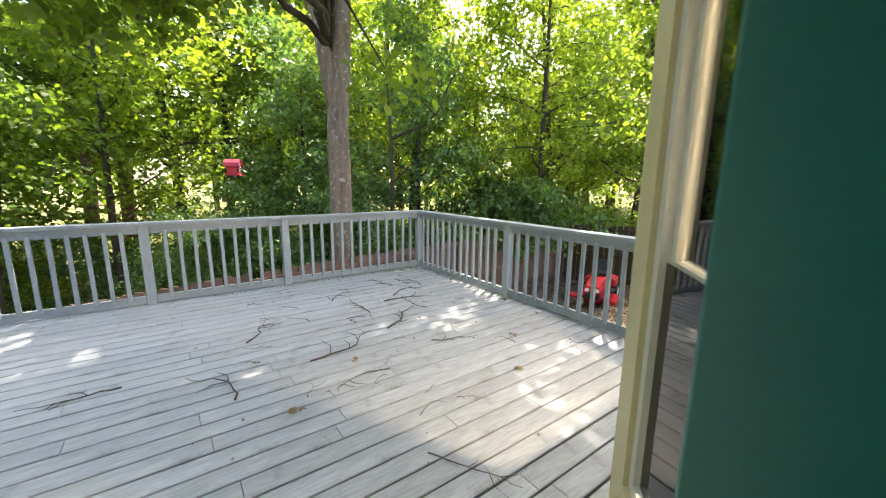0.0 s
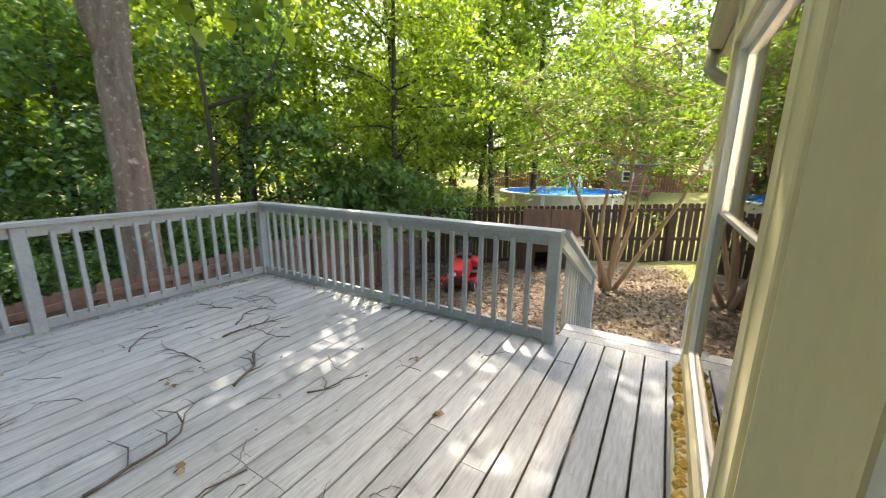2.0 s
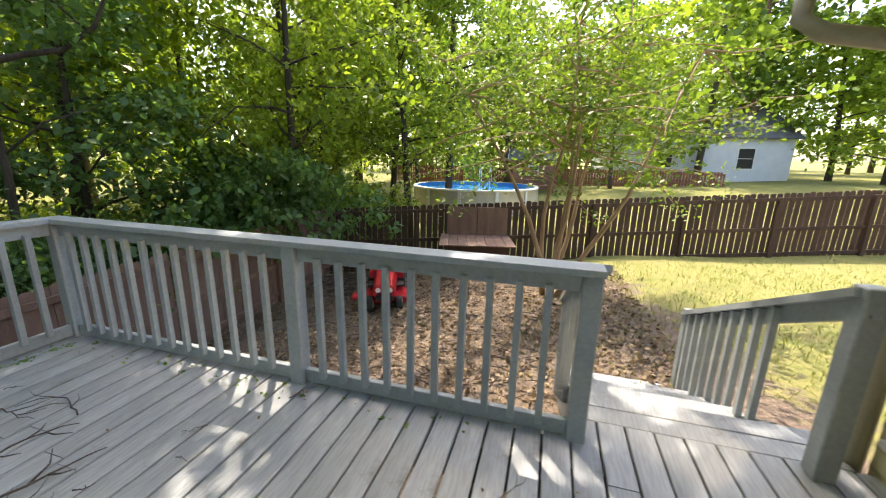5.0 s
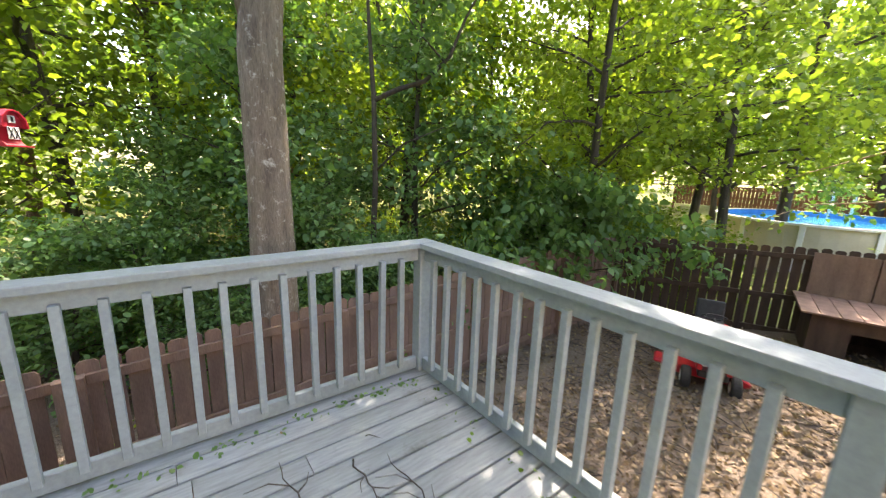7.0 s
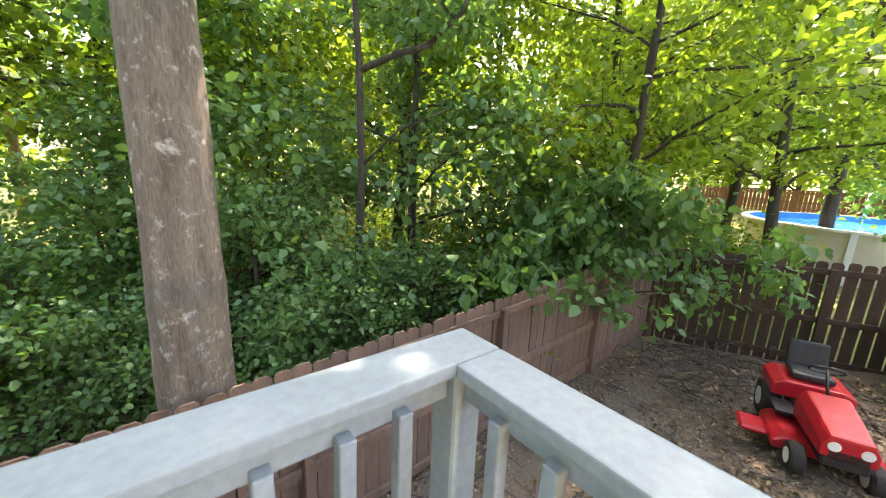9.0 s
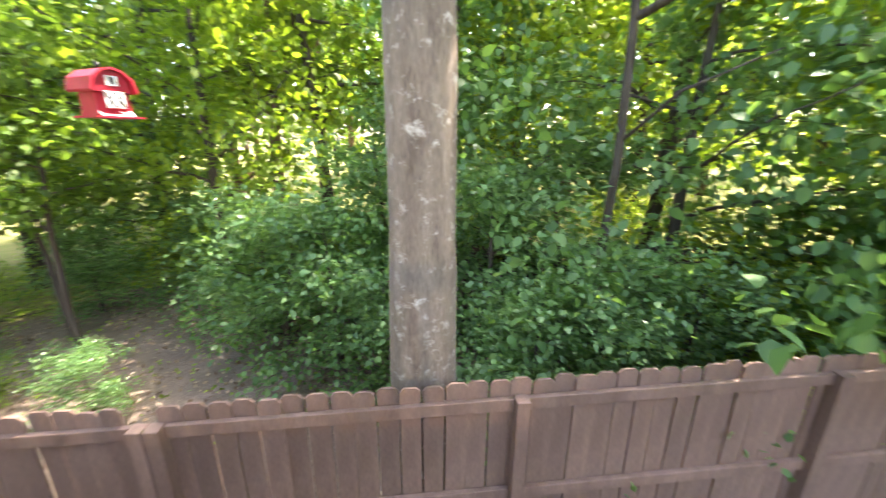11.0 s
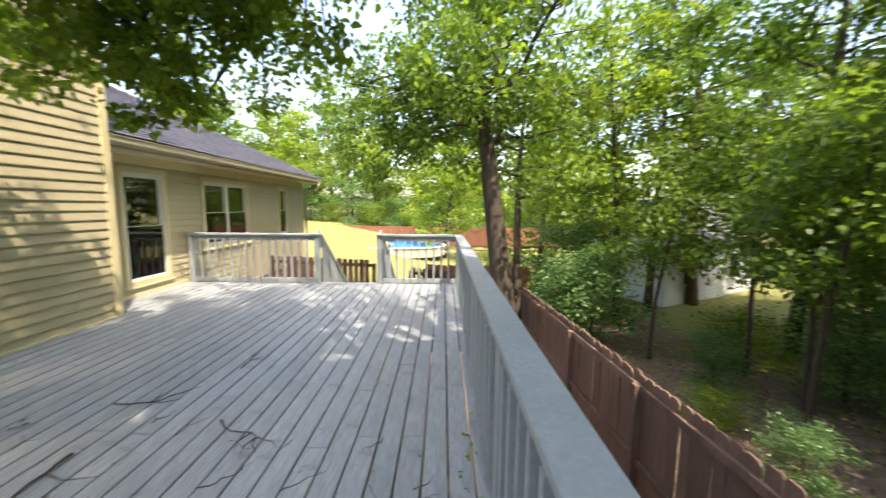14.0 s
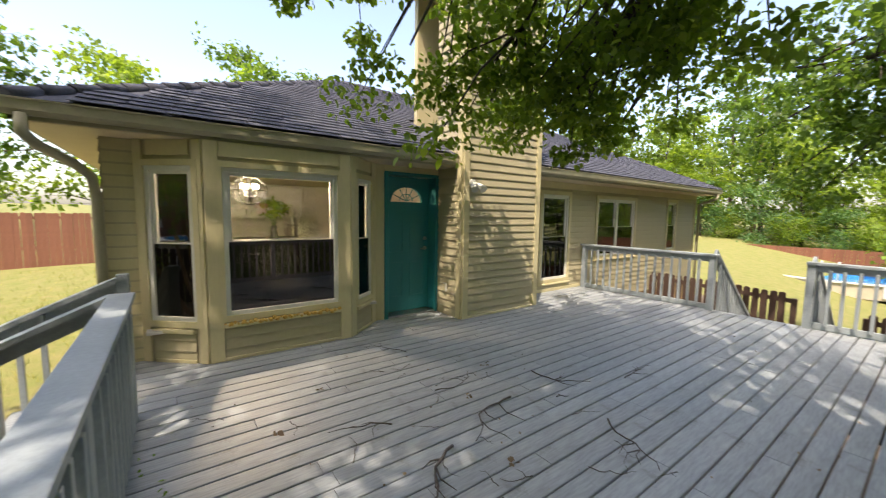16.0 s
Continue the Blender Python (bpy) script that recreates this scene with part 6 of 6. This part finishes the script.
scatter_leaves("leaf_litter", 16000, 3.5, 10.4, 0.2, 7.2, gz1, 0.055, DRYLEAF, "brown leaf litter on the bare yard", 6)
scatter_leaves("wood_litter", 9000, -9, 8, 7.2, 13.5, gz1, 0.06, DRYLEAF, "brown leaf litter on the woodland floor", 7)
scatter_leaves("lower_litter", 8000, -12.5, 3, 5.4, 7.4, gz1, 0.05, DRYLEAF, "brown leaf litter between deck and fence", 8)
scatter_leaves("ground_ivy", 2500, -9, 9, 8, 16, lambda x, y: ground_z(x, y) + 0.08, 0.07, LEAF_BRIGHT, "low bright weeds on the woodland floor", 10)


def grass_tufts():
    r = np.random.default_rng(12)
    n = 9000
    x = np.concatenate([r.uniform(5, 11, n // 2), r.uniform(4, 14, n - n // 2)])
    y = np.concatenate([r.uniform(-6, 2.0, n // 2), r.uniform(-11, -1, n - n // 2)])
    z = np.array([ground_z(a, b) for a, b in zip(x, y)])
    a = r.uniform(0, 6.28, n)
    h = r.uniform(0.03, 0.10, n)
    w = 0.007
    dx, dy = np.cos(a) * w, np.sin(a) * w
    lean = r.normal(0, 0.03, (n, 2))
    v = np.stack([np.stack([x - dx, y - dy, z - 0.01], 1), np.stack([x + dx, y + dy, z - 0.01], 1), np.stack([x + lean[:, 0], y + lean[:, 1], z + h], 1)], 1)
    tagged(new("grass", pydata_mesh("grass", v, 3, GRASS_BLADE)), "thin sunlit grass blades", "grass", kind="stuff")


grass_tufts()
# dry branches heaped in the fence corner
rt = random.Random(21)
bm = bmesh.new()
for i in range(90):
    x, y = 9.2 + rt.gauss(0, 0.6), 6.2 + rt.gauss(0, 0.4)
    z = ground_z(x, y) + rt.uniform(0.02, 0.35)
    a = rt.uniform(0, 6.28)
    l = rt.uniform(0.3, 0.9)
    tube(bm, [(x, y, z), (x + l * 0.5 * math.cos(a), y + l * 0.5 * math.sin(a), z + 0.06), (x + l * math.cos(a + .2), y + l * math.sin(a + .2), z - 0.03)], [0.012, 0.009, 0.004], 4)
tagged(part("brush_pile", bm, TWIG), "heap of dry branches in the fence corner", "branches", kind="stuff")
bm = bmesh.new()
for i in range(1500):
    x, y = rt.uniform(3.5, 10.2), rt.uniform(1.2, 7.1)
    z = ground_z(x, y) + 0.015
    a = rt.uniform(0, 6.28)
    l = rt.uniform(0.1, 0.5)
    tube(bm, [(x, y, z), (x + l * math.cos(a), y + l * math.sin(a), z + 0.01)], [0.006, 0.003], 4)
tagged(part("yard_twigs", bm, TWIG), "thin dry twigs strewn over the yard", "twigs", kind="stuff")
